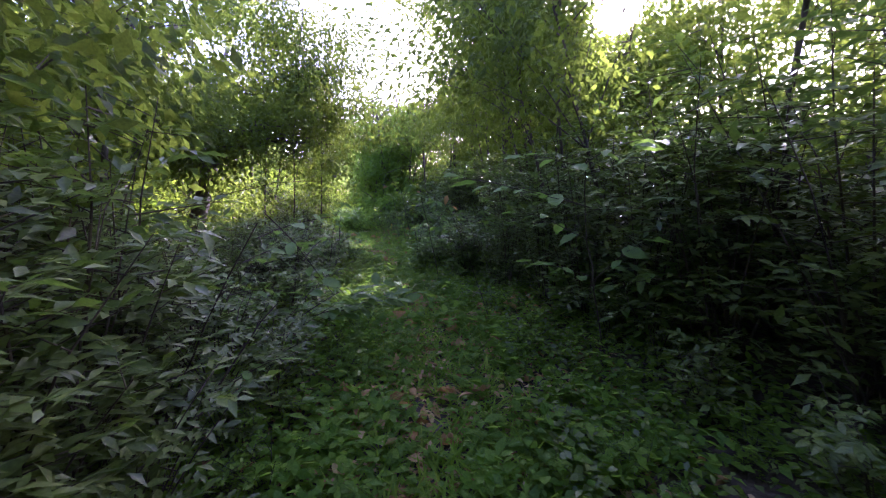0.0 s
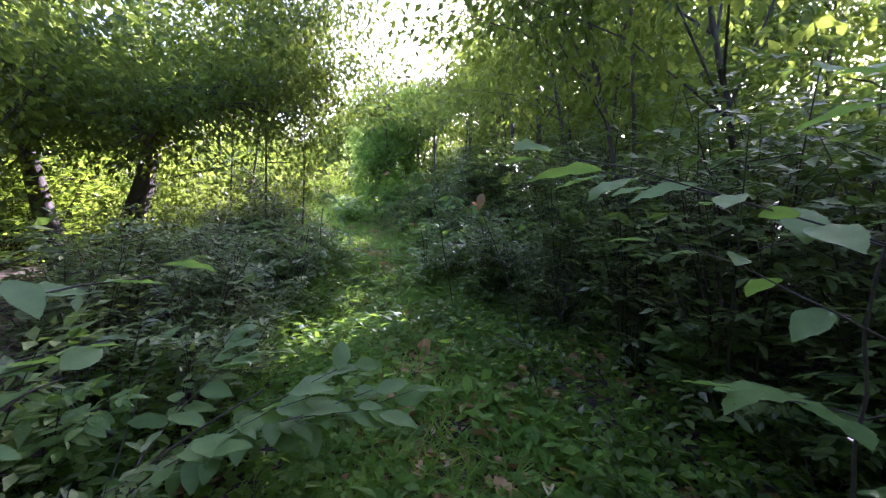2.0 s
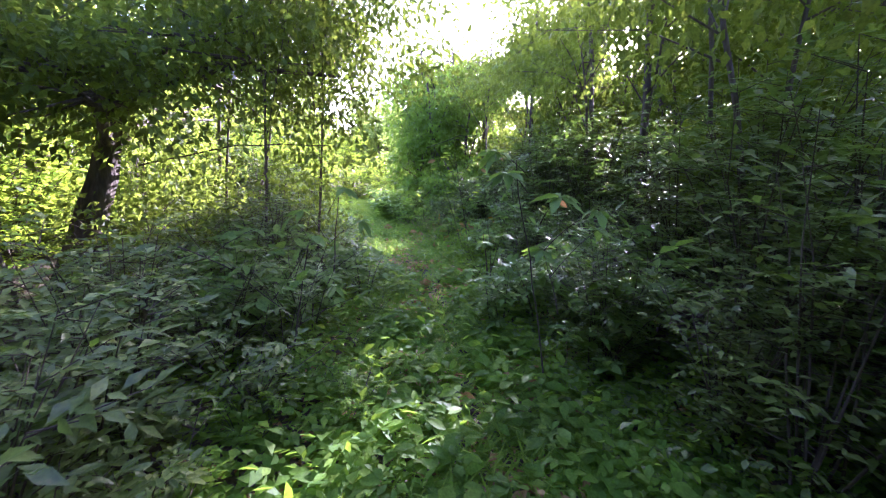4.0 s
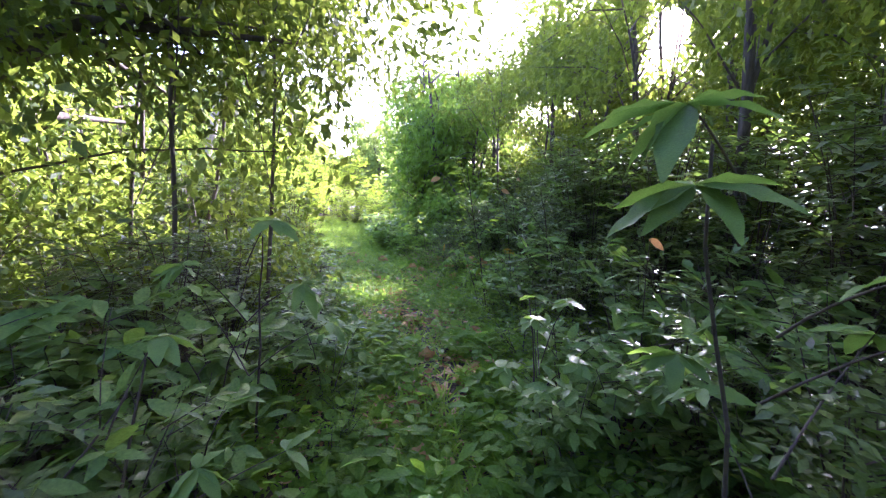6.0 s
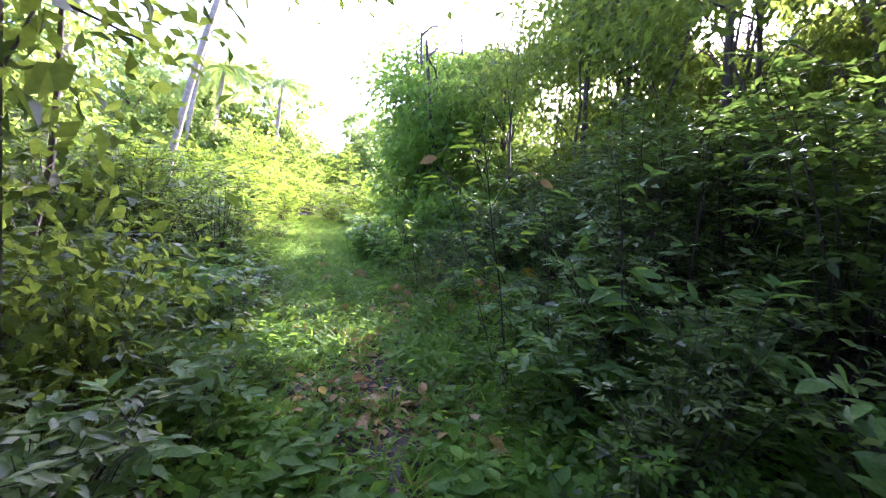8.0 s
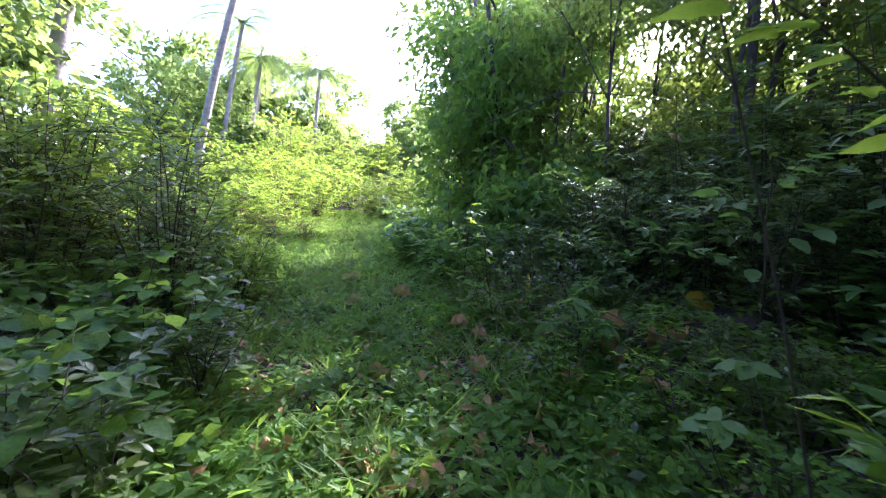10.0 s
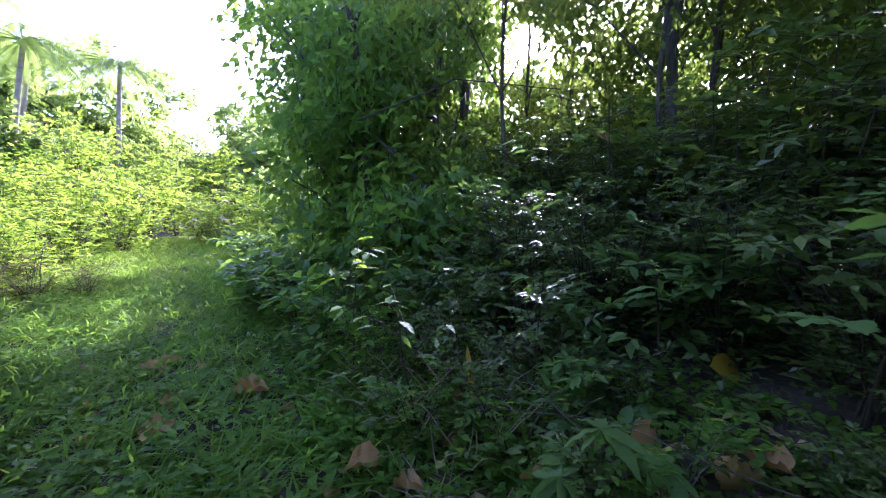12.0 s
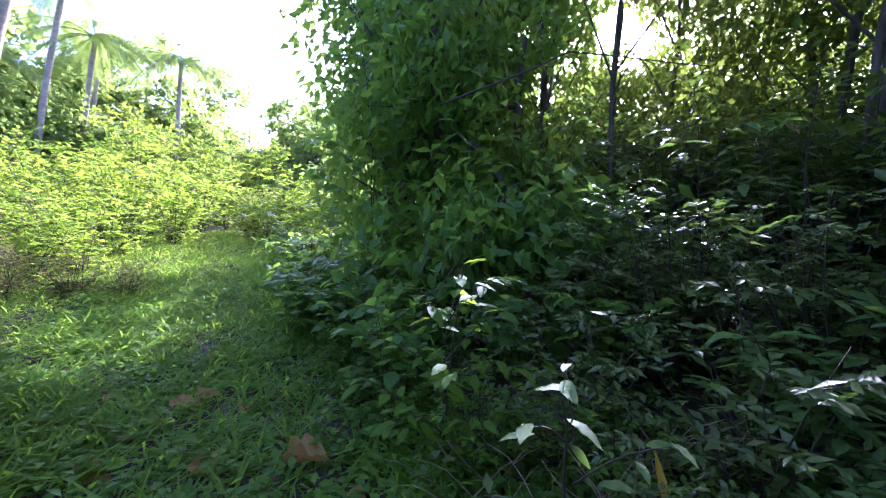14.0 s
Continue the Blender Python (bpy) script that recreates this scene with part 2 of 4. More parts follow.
def shrub_meshes(h, r, stems, twigs, per_twig, leaf, width, lod, material, droop=0.35, low=0.06):
    """Stem and foliage meshes of one shrub: stems from one base, twigs along them, leaves alternate on each twig."""
    lines, LP, LD, LN, LL = [], [], [], [], []
    for s in range(stems):
        a = RNG.uniform(0, 2 * np.pi); rr = r * np.sqrt(RNG.uniform(0.05, 1)) * 0.8
        top = np.array([np.cos(a) * rr, np.sin(a) * rr, h * RNG.uniform(0.6, 1.0)])
        st = bend((RNG.normal(0, 0.05), RNG.normal(0, 0.05), -0.06), top, 0.06 * h, 0.12, 7)
        lines.append((st[[0, 2, 4, 6]], np.linspace(0.009, 0.002, 4) * (0.6 + 0.3 * h)))
        for t in range(twigs):
            u = RNG.uniform(low, 1.0)
            p = np.array([np.interp(u * 6, range(7), st[:, c]) for c in range(3)])
            ang = RNG.uniform(0, 2 * np.pi)
            ln = r * RNG.uniform(0.3, 0.6) * (1.15 - 0.5 * u)
            q = p + np.array([np.cos(ang) * ln, np.sin(ang) * ln, ln * RNG.uniform(-0.1, 0.6)])
            tw = bend(p, q, 0.03, 0.1, 4)
            if t % 2 == 0:
                lines.append((tw[[0, 3]], np.array([0.004, 0.002])))
            k = per_twig
            w = np.linspace(0.25, 1.0, k)
            base = np.stack([np.interp(w * 3, range(4), tw[:, c]) for c in range(3)], -1)
            out = unit(q - p)
            side = unit(np.cross(out, (0, 0, 1.0)))
            sgn = np.where(np.arange(k) % 2, 1.0, -1.0)[:, None] * (1.25 - w[:, None])
            LP.append(base); LD.append(out * 0.6 + side * sgn + RNG.normal(0, 0.2, (k, 3)))
            LN.append(np.array([0, 0, 1.0]) + RNG.normal(0, 0.32, (k, 3)))
            LL.append(leaf * RNG.uniform(0.6, 1.2, k))
    P, D, N, L = (np.concatenate(z) for z in (LP, LD, LN, LL))
    V, F = leaf_blades(P, D, N, L, L * width, lod, droop=droop)
    sv, sf = tubes(lines, 3)
    return raw_mesh("stem", sv, sf, M_TWIG, True), raw_mesh("foliage", V, F, material)


def place(name, meshes, label, category, group, x, y, scale=1.0, turn=None, dz=0.0, tall=1.0):
    t = thing(name, label, category, group)
    for bit in (part("stem", meshes[0], t), part("foliage", meshes[1], t)):
        if name == "herb":
            tagged(bit, kind="stuff")
    t.matrix_basis = pose(x, y, float(ground_z(x, y)) + dz, RNG.normal(0, 4), RNG.normal(0, 4), RNG.uniform(0, 360) if turn is None else turn)
    t.scale = (scale, scale, scale * tall)
    return t


UNDER = [shrub_meshes(1.15, 0.75, 9, 8, 7, 0.10, 0.42, "low", M_SHRUB) for _ in range(5)]
NEARS = [shrub_meshes(1.0, 0.6, 8, 8, 7, 0.10, 0.40, "mid", M_SHRUB) for _ in range(4)]
FRESH = [shrub_meshes(1.2, 0.75, 15, 14, 9, 0.075, 0.5, "far", M_FRESH) for _ in range(4)]
SMALL = [shrub_meshes(0.7, 0.5, 8, 7, 8, 0.065, 0.5, "far", M_WEED) for _ in range(3)]
VINES = [shrub_meshes(0.9, 0.8, 8, 8, 6, 0.12, 0.8, "mid", M_VINE, 0.5) for _ in range(3)]
WHORL = [shrub_meshes(1.0, 0.6, 7, 6, 8, 0.15, 0.42, "fine", M_BROAD) for _ in range(3)]

TALL = [shrub_meshes(2.1, 0.85, 11, 17, 8, 0.105, 0.42, "low", M_SHRUB, low=0.12) for _ in range(4)]
DENSE = [shrub_meshes(1.5, 0.7, 13, 14, 9, 0.07, 0.46, "low", M_SHRUB, low=0.15) for _ in range(3)]

T_TALL = ("tall_shrub", "tall dark shrub with tangled stems and narrow leaves", "shrub", "tall dark shrubs")
T_DENSE = ("dense_bush", "dense dark small-leaved bush beside the path", "bush", "dense dark bushes")
T_UNDER = ("shrub", "dark green understory shrub with narrow oval leaves", "shrub", "understory shrubs")
T_NEAR = ("shrub", "dull green shrub with narrow leaves beside the path", "shrub", "pathside shrubs")
T_FRESH = ("bush", "yellow-green small-leaved bush with light shining through", "bush", "light green bushes")
T_SUNNY = ("bush", "bright sunlit bush on the edge of a clearing", "bush", "clearing bushes")
T_SMALL = ("herb", "low bright green leafy herb on the forest floor", "herb", "low herbs")
T_VINE = ("vine_mound", "green vine with heart-shaped leaves smothering low growth", "vine", "vine mounds")
T_WHORL = ("broadleaf_shrub", "grey-green shrub with long broad leaves in tufts", "shrub", "broad-leaved shrubs")


def put(kind, variants, x, y, scale=1.0, tall=1.0, dz=0.0):
    return place(kind[0], variants[int(RNG.integers(len(variants)))], kind[1], kind[2], kind[3], x, y, scale, None, dz, tall)


def hedge(kind, variants, side, y0, y1, step, near, far, rows, scale, tall=1.0):
    """Shrubs along one side (-1 left, 1 right) of the path, in rows from near to far off its edge."""
    for r in range(rows):
        d = near + (far - near) * r / max(rows - 1, 1)
        y = y0 + 0.4 * step * (r % 2)
        while y < y1:
            yy = y + RNG.normal(0, step * 0.2)
            off = float(half_width(yy)) + d + abs(RNG.normal(0, 0.15))
            put(kind, variants, float(path_x(yy)) + side * off, yy, scale * RNG.uniform(0.8, 1.2), tall)
            y += step


# ---------------------------------------------------------------- lower growth along both sides
hedge(T_NEAR, NEARS, -1, 1.3, 4.0, 0.7, 0.4, 0.4, 1, 0.75)
hedge(T_NEAR, NEARS, -1, 4.2, 12.2, 0.7, 0.75, 0.75, 1, 0.7)
hedge(T_UNDER, UNDER, -1, 1.0, 14.0, 0.8, 1.2, 2.4, 3, 0.85)
hedge(T_FRESH, FRESH, -1, 0.0, 13.5, 0.9, 5.3, 7.6, 3, 1.6)
for x, y, s in ((-2.1, 2.0, 1.25), (-2.7, 2.9, 1.4), (-3.2, 1.8, 1.5), (-2.3, 1.0, 1.2), (-3.0, 4.0, 1.2), (-3.8, 3.4, 1.4)):
    put(T_UNDER, UNDER, x, y, s)
hedge(T_NEAR, NEARS, 1, 0.8, 6.6, 0.8, 1.05, 1.05, 1, 0.65)
hedge(T_NEAR, NEARS, 1, 7.4, 11.6, 0.75, 0.5, 0.5, 1, 0.7)
hedge(T_NEAR, NEARS, 1, 11.8, 14.2, 0.7, 0.6, 1.0, 2, 0.38)
hedge(T_NEAR, NEARS, 1, 14.4, 15.8, 0.75, 0.5, 0.5, 1, 0.6)
hedge(T_UNDER, UNDER, 1, 0.5, 9, 0.8, 1.6, 2.8, 3, 1.0)
hedge(T_UNDER, UNDER, 1, 9, 11.5, 0.8, 1.1, 2.6, 3, 0.85)
hedge(T_UNDER, UNDER, 1, 11.5, 14.4, 0.8, 1.9, 2.9, 2, 0.85)
hedge(T_UNDER, UNDER, 1, 14.4, 17, 0.8, 1.1, 2.6, 3, 0.85)
hedge(T_UNDER, UNDER, 1, 0.5, 17, 1.0, 3.4, 4.2, 2, 1.25, 1.1)
hedge(T_FRESH, FRESH, 1, 0.0, 19, 1.4, 5.4, 8.4, 3, 2.0)
for x, y, s in ((-1.3, 1.5, 0.8), (-1.6, 0.9, 1.0), (-1.9, 1.8, 1.1), (-1.5, 2.6, 0.8), (-2.0, 3.0, 1.1), (-1.1, 0.8, 0.6)):
    put(T_UNDER, UNDER, x, y, s)
hedge(T_SMALL, SMALL, 1, 9.0, 20, 0.6, 0.15, 0.5, 2, 0.7)
hedge(T_SMALL, SMALL, 1, 1.0, 7, 0.5, 0.1, 0.8, 3, 0.35)
hedge(T_SMALL, SMALL, -1, 1.5, 12, 0.6, 0.1, 0.5, 2, 0.45)
hedge(T_VINE, VINES, 1, 16, 24, 0.8, 0.2, 1.6, 3, 1.0)
hedge(T_UNDER, UNDER, -1, -3, 1.0, 1.2, 0.8, 2.2, 2, 1.1)
hedge(T_UNDER, UNDER, 1, -3, 0.5, 1.2, 0.8, 2.2, 2, 1.1)

for x, y, s in ((-0.42, 8.2, 0.75), (0.0, 8.5, 0.95), (0.45, 8.0, 1.0), (-0.3, 9.0, 0.8), (0.25, 9.3, 1.0), (0.35, 7.3, 1.0), (0.8, 7.7, 1.1), (0.9, 8.8, 1.1),
                (-0.55, 11.0, 0.8), (-0.2, 11.6, 1.0), (-0.6, 11.9, 0.7), (0.1, 12.4, 0.9), (0.2, 10.9, 1.1), (0.0, 13.3, 0.8), (-0.3, 14.3, 1.0), (-1.3, 14.2, 0.5), (-1.05, 14.8, 0.75), (1.5, 4.6, 0.8), (1.9, 3.6, 0.9)):
    put(T_WHORL, WHORL, x, y, s)
for x, y, s in ((-2.05, 7.5, 0.8), (-2.4, 8.2, 1.0), (-2.0, 8.9, 0.8), (-2.5, 7.0, 0.85), (-2.9, 7.7, 1.1), (-2.6, 9.4, 0.75), (-2.75, 10.3, 0.7), (-3.4, 11.4, 0.55), (-3.9, 10.9, 0.8), (-1.9, 3.6, 0.7)):
    put(T_WHORL, WHORL, x, y, s)
hedge(T_VINE, VINES, -1, 11.6, 15.0, 0.7, 0.35, 1.6, 3, 0.75)
for x, y, s in ((-3.6, 18.0, 0.55), (-3.9, 18.8, 0.7), (-4.3, 19.8, 0.8), (-4.6, 20.8, 0.9), (-4.9, 22.0, 1.1), (-5.3, 23.4, 1.2), (-5.9, 24.8, 1.4), (-4.3, 22.6, 1.5), (-4.6, 24.6, 1.7), (-8.4, 27.8, 1.2), (-9.4, 29.2, 1.5), (-10.4, 30.6, 1.7), (-8.8, 31.4, 1.9), (-7.2, 29.0, 1.6)):
    put(T_SUNNY, FRESH, x, y, s)
# the tall dark growth that walls the path in
# those at negative y are unseen behind the start, added to block light
for x, y, s in ((-1.55, 1.5, 0.95), (-1.85, 2.2, 1.0), (-2.3, 1.7, 1.1), (-2.6, 2.6, 0.95), (-2.9, 1.9, 1.15), (-3.3, 2.8, 1.0), (-1.45, 0.9, 0.8), (-1.0, -0.7, 0.95), (-1.7, -0.9, 1.1), (-2.3, 0.2, 1.1), (-3.0, 0.6, 1.2), (-0.2, -1.6, 1.1),
                (1.05, 6.1, 0.85), (1.35, 5.2, 0.9), (1.6, 4.4, 0.95), (1.9, 3.7, 1.0), (2.2, 3.0, 1.05), (2.5, 2.3, 1.1), (2.1, 4.9, 1.1), (2.4, 4.0, 1.15), (2.8, 3.2, 1.2), (1.8, 5.8, 1.05), (2.6, 1.5, 1.0),
                (1.25, 7.1, 0.95), (1.7, 7.9, 1.0), (1.5, 8.8, 1.0), (1.35, 9.9, 1.05), (2.1, 8.4, 1.1), (2.0, 7.2, 1.1), (2.0, 9.6, 1.15), (1.1, 10.9, 1.15),
                (0.45, 11.8, 1.05), (0.5, 12.9, 1.05), (1.1, 12.3, 1.15), (0.5, 13.9, 1.1), (1.2, 13.4, 1.2), (0.25, 14.9, 1.1), (0.9, 15.0, 1.2), (0.0, 15.7, 1.0), (0.5, 15.9, 1.15),
                (-0.1, 17.2, 1.1), (0.6, 16.9, 1.2), (-0.3, 17.6, 1.2), (0.2, 18.2, 1.35), (0.9, 18.0, 1.4), (1.5, 17.4, 1.4)):
    put(T_TALL, TALL, x, y, s)
for x, y, s in ((0.45, 7.35, 0.85), (0.85, 6.5, 0.8), (0.3, 8.1, 0.7), (-0.1, 10.2, 0.75), (0.1, 12.0, 0.8), (-0.3, 13.6, 0.75), (-0.75, 15.0, 0.85), (-1.1, 15.6, 0.9), (-1.1, 16.2, 0.85), (-0.2, 14.4, 0.9),
                (-2.0, 5.0, 0.75), (-2.2, 5.8, 0.8), (-2.6, 4.6, 0.8), (-2.9, 5.4, 0.9), (-2.7, 6.2, 0.85), (-3.0, 8.4, 0.9), (-3.1, 9.2, 0.85), (-4.7, 13.2, 1.15), (-5.2, 12.6, 1.25), (-5.9, 13.2, 1.35), (-6.4, 12.4, 1.4), (-5.6, 14.3, 1.15), (-6.9, 13.6, 1.45), (-7.6, 14.4, 1.4)):
    put(T_DENSE, DENSE, x, y, s)

# ---------------------------------------------------------------- trees


def tree_meshes(base, top, trunk_r, lean, limbs, crown_r, crown_h, clumps, per_clump, leaf, material, gaps=(), low=0.45, lod="far"):
    """Trunk with limbs, and a crown of leaf clumps round the limbs' ends. gaps: tubes (point, direction, radius) left open."""
    base = np.asarray(base, float)
    tip = base + np.array([lean[0], lean[1], top])
    tr = bend(base, tip, 0, 0.13, 9)
    lines = [(tr, trunk_r * np.linspace(1.15, 0.35, 9))]
    ends, dirs = [], []
    for k in range(limbs):
        u = RNG.uniform(low, 1.0)
        p = np.array([np.interp(u * 8, range(9), tr[:, c]) for c in range(3)])
        a = 2 * np.pi * (k + RNG.uniform(0, 0.8)) / limbs
        q = np.array([tip[0] + np.cos(a) * crown_r * RNG.uniform(0.5, 1), tip[1] + np.sin(a) * crown_r * RNG.uniform(0.5, 1),
                      p[2] * 0.5 + tip[2] * 0.5 + crown_h * RNG.uniform(-0.6, 0.7)])
        lm = bend(p, q, 0.1 * crown_r, 0.1, 6)
        lines.append((lm[[0, 2, 5]], trunk_r * 0.4 * np.array([1, 0.6, 0.2])))
        for j in range(max(1, clumps // limbs)):
            c = lm[int(RNG.integers(2, 6))] + np.clip(RNG.normal(0, 0.28, 3), -0.45, 0.45) * np.array([crown_r, crown_r, crown_h])
            ends.append(c); dirs.append(unit(c - tip + np.array([0, 0, -0.3])))
            if j % 2 == 0:
                lines.append((np.stack([lm[3], c]), trunk_r * 0.1 * np.array([1, 0.3])))
    E, Dr = np.array(ends), np.array(dirs)
    at, d, nrm, L = spray(E, Dr, len(E) * per_clump, leaf, 0.26, 0.5)
    clear = (np.abs(at[:, 0] - path_x(at[:, 1])) > half_width(at[:, 1]) + 0.15) | (at[:, 2] > 2.7) | (np.abs(at[:, 1]) > 30)
    at, d, nrm, L = at[clear], d[clear], nrm[clear], L[clear]
    for g, gd, gr in gaps:
        v = at - np.asarray(g)
        along = v @ np.asarray(gd)
        off = np.linalg.norm(v - along[:, None] * np.asarray(gd), axis=1)
        keep = (off > gr) | (along < 0)
        at, d, nrm, L = at[keep], d[keep], nrm[keep], L[keep]
    V, F = leaf_blades(at, d, nrm, L, L * 0.5, lod, droop=0.4)
    tv, tf = tubes(lines, 5)
    return raw_mesh("trunk", tv - base, tf, M_BARK, True), raw_mesh("crown", V - base, F, material)


SD = np.array(sun_dir)
VIEW = unit(np.array([math.sin(radians(SUN_AZ)), math.cos(radians(SUN_AZ)), math.tan(radians(20.5))]))
FLECKS = [((-2.7, 12.3, 0.1), SD, 0.48), ((-5.0, 10.0, 1.9), SD, 1.3), ((-6.6, 9.4, 1.8), SD, 1.2), ((-6.0, 11.6, 2.0), SD, 0.8), ((-0.55, 8.4, 0.8), SD, 0.45), ((0.1, 8.9, 1.1), SD, 0.45), ((0.9, 8.4, 1.3), SD, 0.3), ((-2.38, 14.2, 0.92), SD, 0.09), ((-2.55, 15.25, 1.25), SD, 0.3),
          ((1.9, 4.4, 1.2), SD, 0.15), ((0.6, 9.0, 1.2), SD, 0.2),
          ((0.0, 0.0, 1.7), VIEW, 0.5), ((-0.9, 6.8, 1.7), VIEW, 0.42), ((-2.55, 12.9, 1.6), VIEW, 0.35)]


def tree(name, label, x, y, top, trunk_r=0.07, lean=(0, 0), limbs=8, crown_r=1.7, crown_h=1.3, clumps=64, per_clump=75, leaf=0.13,
         material=None, gaps=(), group="forest trees", low=0.4, lod="far"):
    z = float(ground_z(x, y)) - 0.1
    a, b = tree_meshes((x, y, z), top, trunk_r, lean, limbs, crown_r, crown_h, clumps, per_clump, leaf, material or M_CANOPY, gaps, low, lod)
    t = thing(name, label, "tree", group)
    t.location = (x, y, z)
    part("trunk", a, t)
    part("crown", b, t)
    return t


L_TREE = "forest tree with thin grey trunk and dense backlit leaves"
L_DARK = "dark spreading tree with leaning trunk and dense crown"
# the dark spreading tree on the left, two trunks close together
tree("tree", L_DARK, -5.45, 8.3, 2.9, 0.2, (0.9, 0.5), 10, 2.4, 0.8, 150, 80, 0.11, gaps=FLECKS, low=0.6)
tree("tree", L_DARK, -5.8, 7.9, 3.3, 0.16, (-0.8, 0.0), 8, 2.0, 0.9, 100, 80, 0.11, low=0.6)
for x, y, h in ((-4.0, 2.6, 4.2), (-5.8, 4.6, 4.4), (-7.8, 7.0, 5.2), (-8.2, 10, 5.0), (-7.2, 12.2, 3.6), (-10.5, 9, 6), (-10.8, 5, 6.5), (-5.2, 0.6, 5),
                (-7.4, 2.4, 5.5), (-11, 1.5, 7), (-6.6, 11.0, 3.2), (-5.6, 6.0, 3.6), (-6.8, 8.8, 5.2), (-9.2, 12.0, 5.4)):
    tree("tree", L_TREE, x, y, h, 0.036, (float(RNG.normal(0, 0.4)), float(RNG.normal(0, 0.4))), crown_h=1.6, clumps=72, per_clump=85, leaf=0.105, gaps=FLECKS, low=0.25)
# the two at negative y are unseen, added to darken the shrubs by the start
for x, y, h in ((-3.1, 1.2, 3.2), (-3.4, -0.3, 3.4), (-2.4, -1.6, 3.6), (-3.9, 4.6, 3.4)):
    tree("tree", L_TREE, x, y, h, 0.05, (0.1, 0.1), crown_r=1.3, clumps=60, per_clump=80, leaf=0.095, gaps=FLECKS, lod="low", low=0.6)
tree("tree", L_TREE, -4.9, 10.2, 4.2, 0.035, (0.2, 0.0), crown_r=1.5, clumps=70, per_clump=80, leaf=0.12, gaps=FLECKS, low=0.75)
tree("tree", L_TREE, -5.0, 11.1, 4.2, 0.03, (1.3, -0.2), crown_r=1.2, clumps=70, per_clump=80, leaf=0.11, gaps=FLECKS, low=0.8)
for x, y, h in ((-3.3, 8.9, 5.4), (-2.9, 9.5, 5.0), (-4.1, 9.3, 6.0), (-8.4, 8.4, 7.4), (-6.0, 2.8, 6.2)):
    tree("tree", L_TREE, x, y, h, 0.018, (0.35, -0.1), crown_r=1.5, crown_h=1.7, clumps=96, per_clump=80, leaf=0.09, gaps=FLECKS, low=0.22)
# trunk stands out of view, crown added to shade the near left shrubs
tree("tree", L_TREE, -2.3, 0.8, 2.8, 0.035, (0.1, 0.1), crown_r=1.1, clumps=60, per_clump=70, leaf=0.1, low=0.7)
for x, y, h in ((-4.3, 10.4, 1.5), (-5.3, 9.6, 1.7), (-3.7, 10.0, 1.1), (-6.2, 10.2, 1.8), (-4.6, 8.6, 1.0)):
    tree("thicket_tree", "low leafy thicket tree with backlit yellow-green leaves", x, y, h, 0.016, (0.1, 0.0), crown_r=0.9, crown_h=0.9, clumps=56, per_clump=50, leaf=0.09, gaps=FLECKS, group="thicket trees", low=0.1)
# on the right
for x, y, h in ((2.6, 1.6, 3.4), (2.8, 3.4, 3.8), (2.4, 9.2, 4.2), (1.6, 10.8, 4.4), (1.4, 12.6, 4.0), (0.9, 14.4, 4.6), (0.4, 16.0, 4.4), (-0.6, 17.8, 5.4)):
    tree("tree", L_TREE, x, y, h, 0.036, (float(RNG.normal(0, 0.3)), float(RNG.normal(0, 0.3))), crown_h=1.4, clumps=64, per_clump=38 if y < 10 else 56, leaf=0.085 if y < 8 else 0.1, gaps=FLECKS, lod="low", low=0.45)
for x, y, h in ((4.8, 2.6, 4.4), (3.9, 9.6, 4.6), (3.7, 11.4, 4.4), (3.3, 13.6, 4.5), (2.6, 15.8, 4.4), (1.8, 17.8, 5.6), (0.8, 19.8, 6.2), (-0.6, 20.8, 6.6), (-1.6, 22.6, 7.0),
                (7.2, 4.4, 5.6), (7.0, 7.0, 5.4), (6.8, 9.8, 5.8), (6.5, 12.6, 5.4), (5.9, 15.4, 5.8), (5.0, 18.2, 5.4), (3.6, 20.8, 5.2), (1.6, 22.4, 5.0),
                (10, 6.5, 6.4), (9.8, 10.5, 6.6), (9.2, 14.5, 6.4), (8.0, 18.5, 6.4), (1.2, 16.6, 6.0), (4.4, 15.0, 6.4), (3.4, 17.8, 6.6), (5.4, 12.0, 6.2), (3.8, 0.2, 4.2), (6.8, 1.4, 5.6), (10, 2.5, 6.6)):
    tree("tree", L_TREE, x, y, h, 0.055, (float(RNG.normal(0, 0.25)), float(RNG.normal(0, 0.25))), crown_r=1.9, crown_h=1.6, clumps=72, per_clump=64 if y < 8 else 74, gaps=FLECKS, low=0.2)
for x, y, h in ((0.6, 16.8, 1.6), (1.6, 15.2, 1.7), (2.1, 17.2, 2.0), (0.2, 18.6, 1.8), (2.6, 13.6, 1.8), (2.9, 11.6, 1.9), (3.1, 9.6, 1.8), (3.4, 7.6, 1.8), (3.6, 5.6, 1.8), (3.8, 3.6, 1.9), (3.2, 15.4, 2.2), (1.2, 19.4, 2.2), (-0.9, 18.6, 1.8), (4.2, 12.4, 2.2), (4.5, 8.6, 2.2), (2.6, 19.0, 2.4), (0.4, 17.9, 2.6), (1.2, 18.9, 3.0)):
    tree("thicket_tree", "low dark thicket tree with tangled leafy branches", x, y, h, 0.03, (float(RNG.normal(0, 0.3)), float(RNG.normal(0, 0.3))), crown_r=1.2, crown_h=1.2, clumps=60, per_clump=56, leaf=0.11, gaps=FLECKS, group="thicket trees", low=0.1)
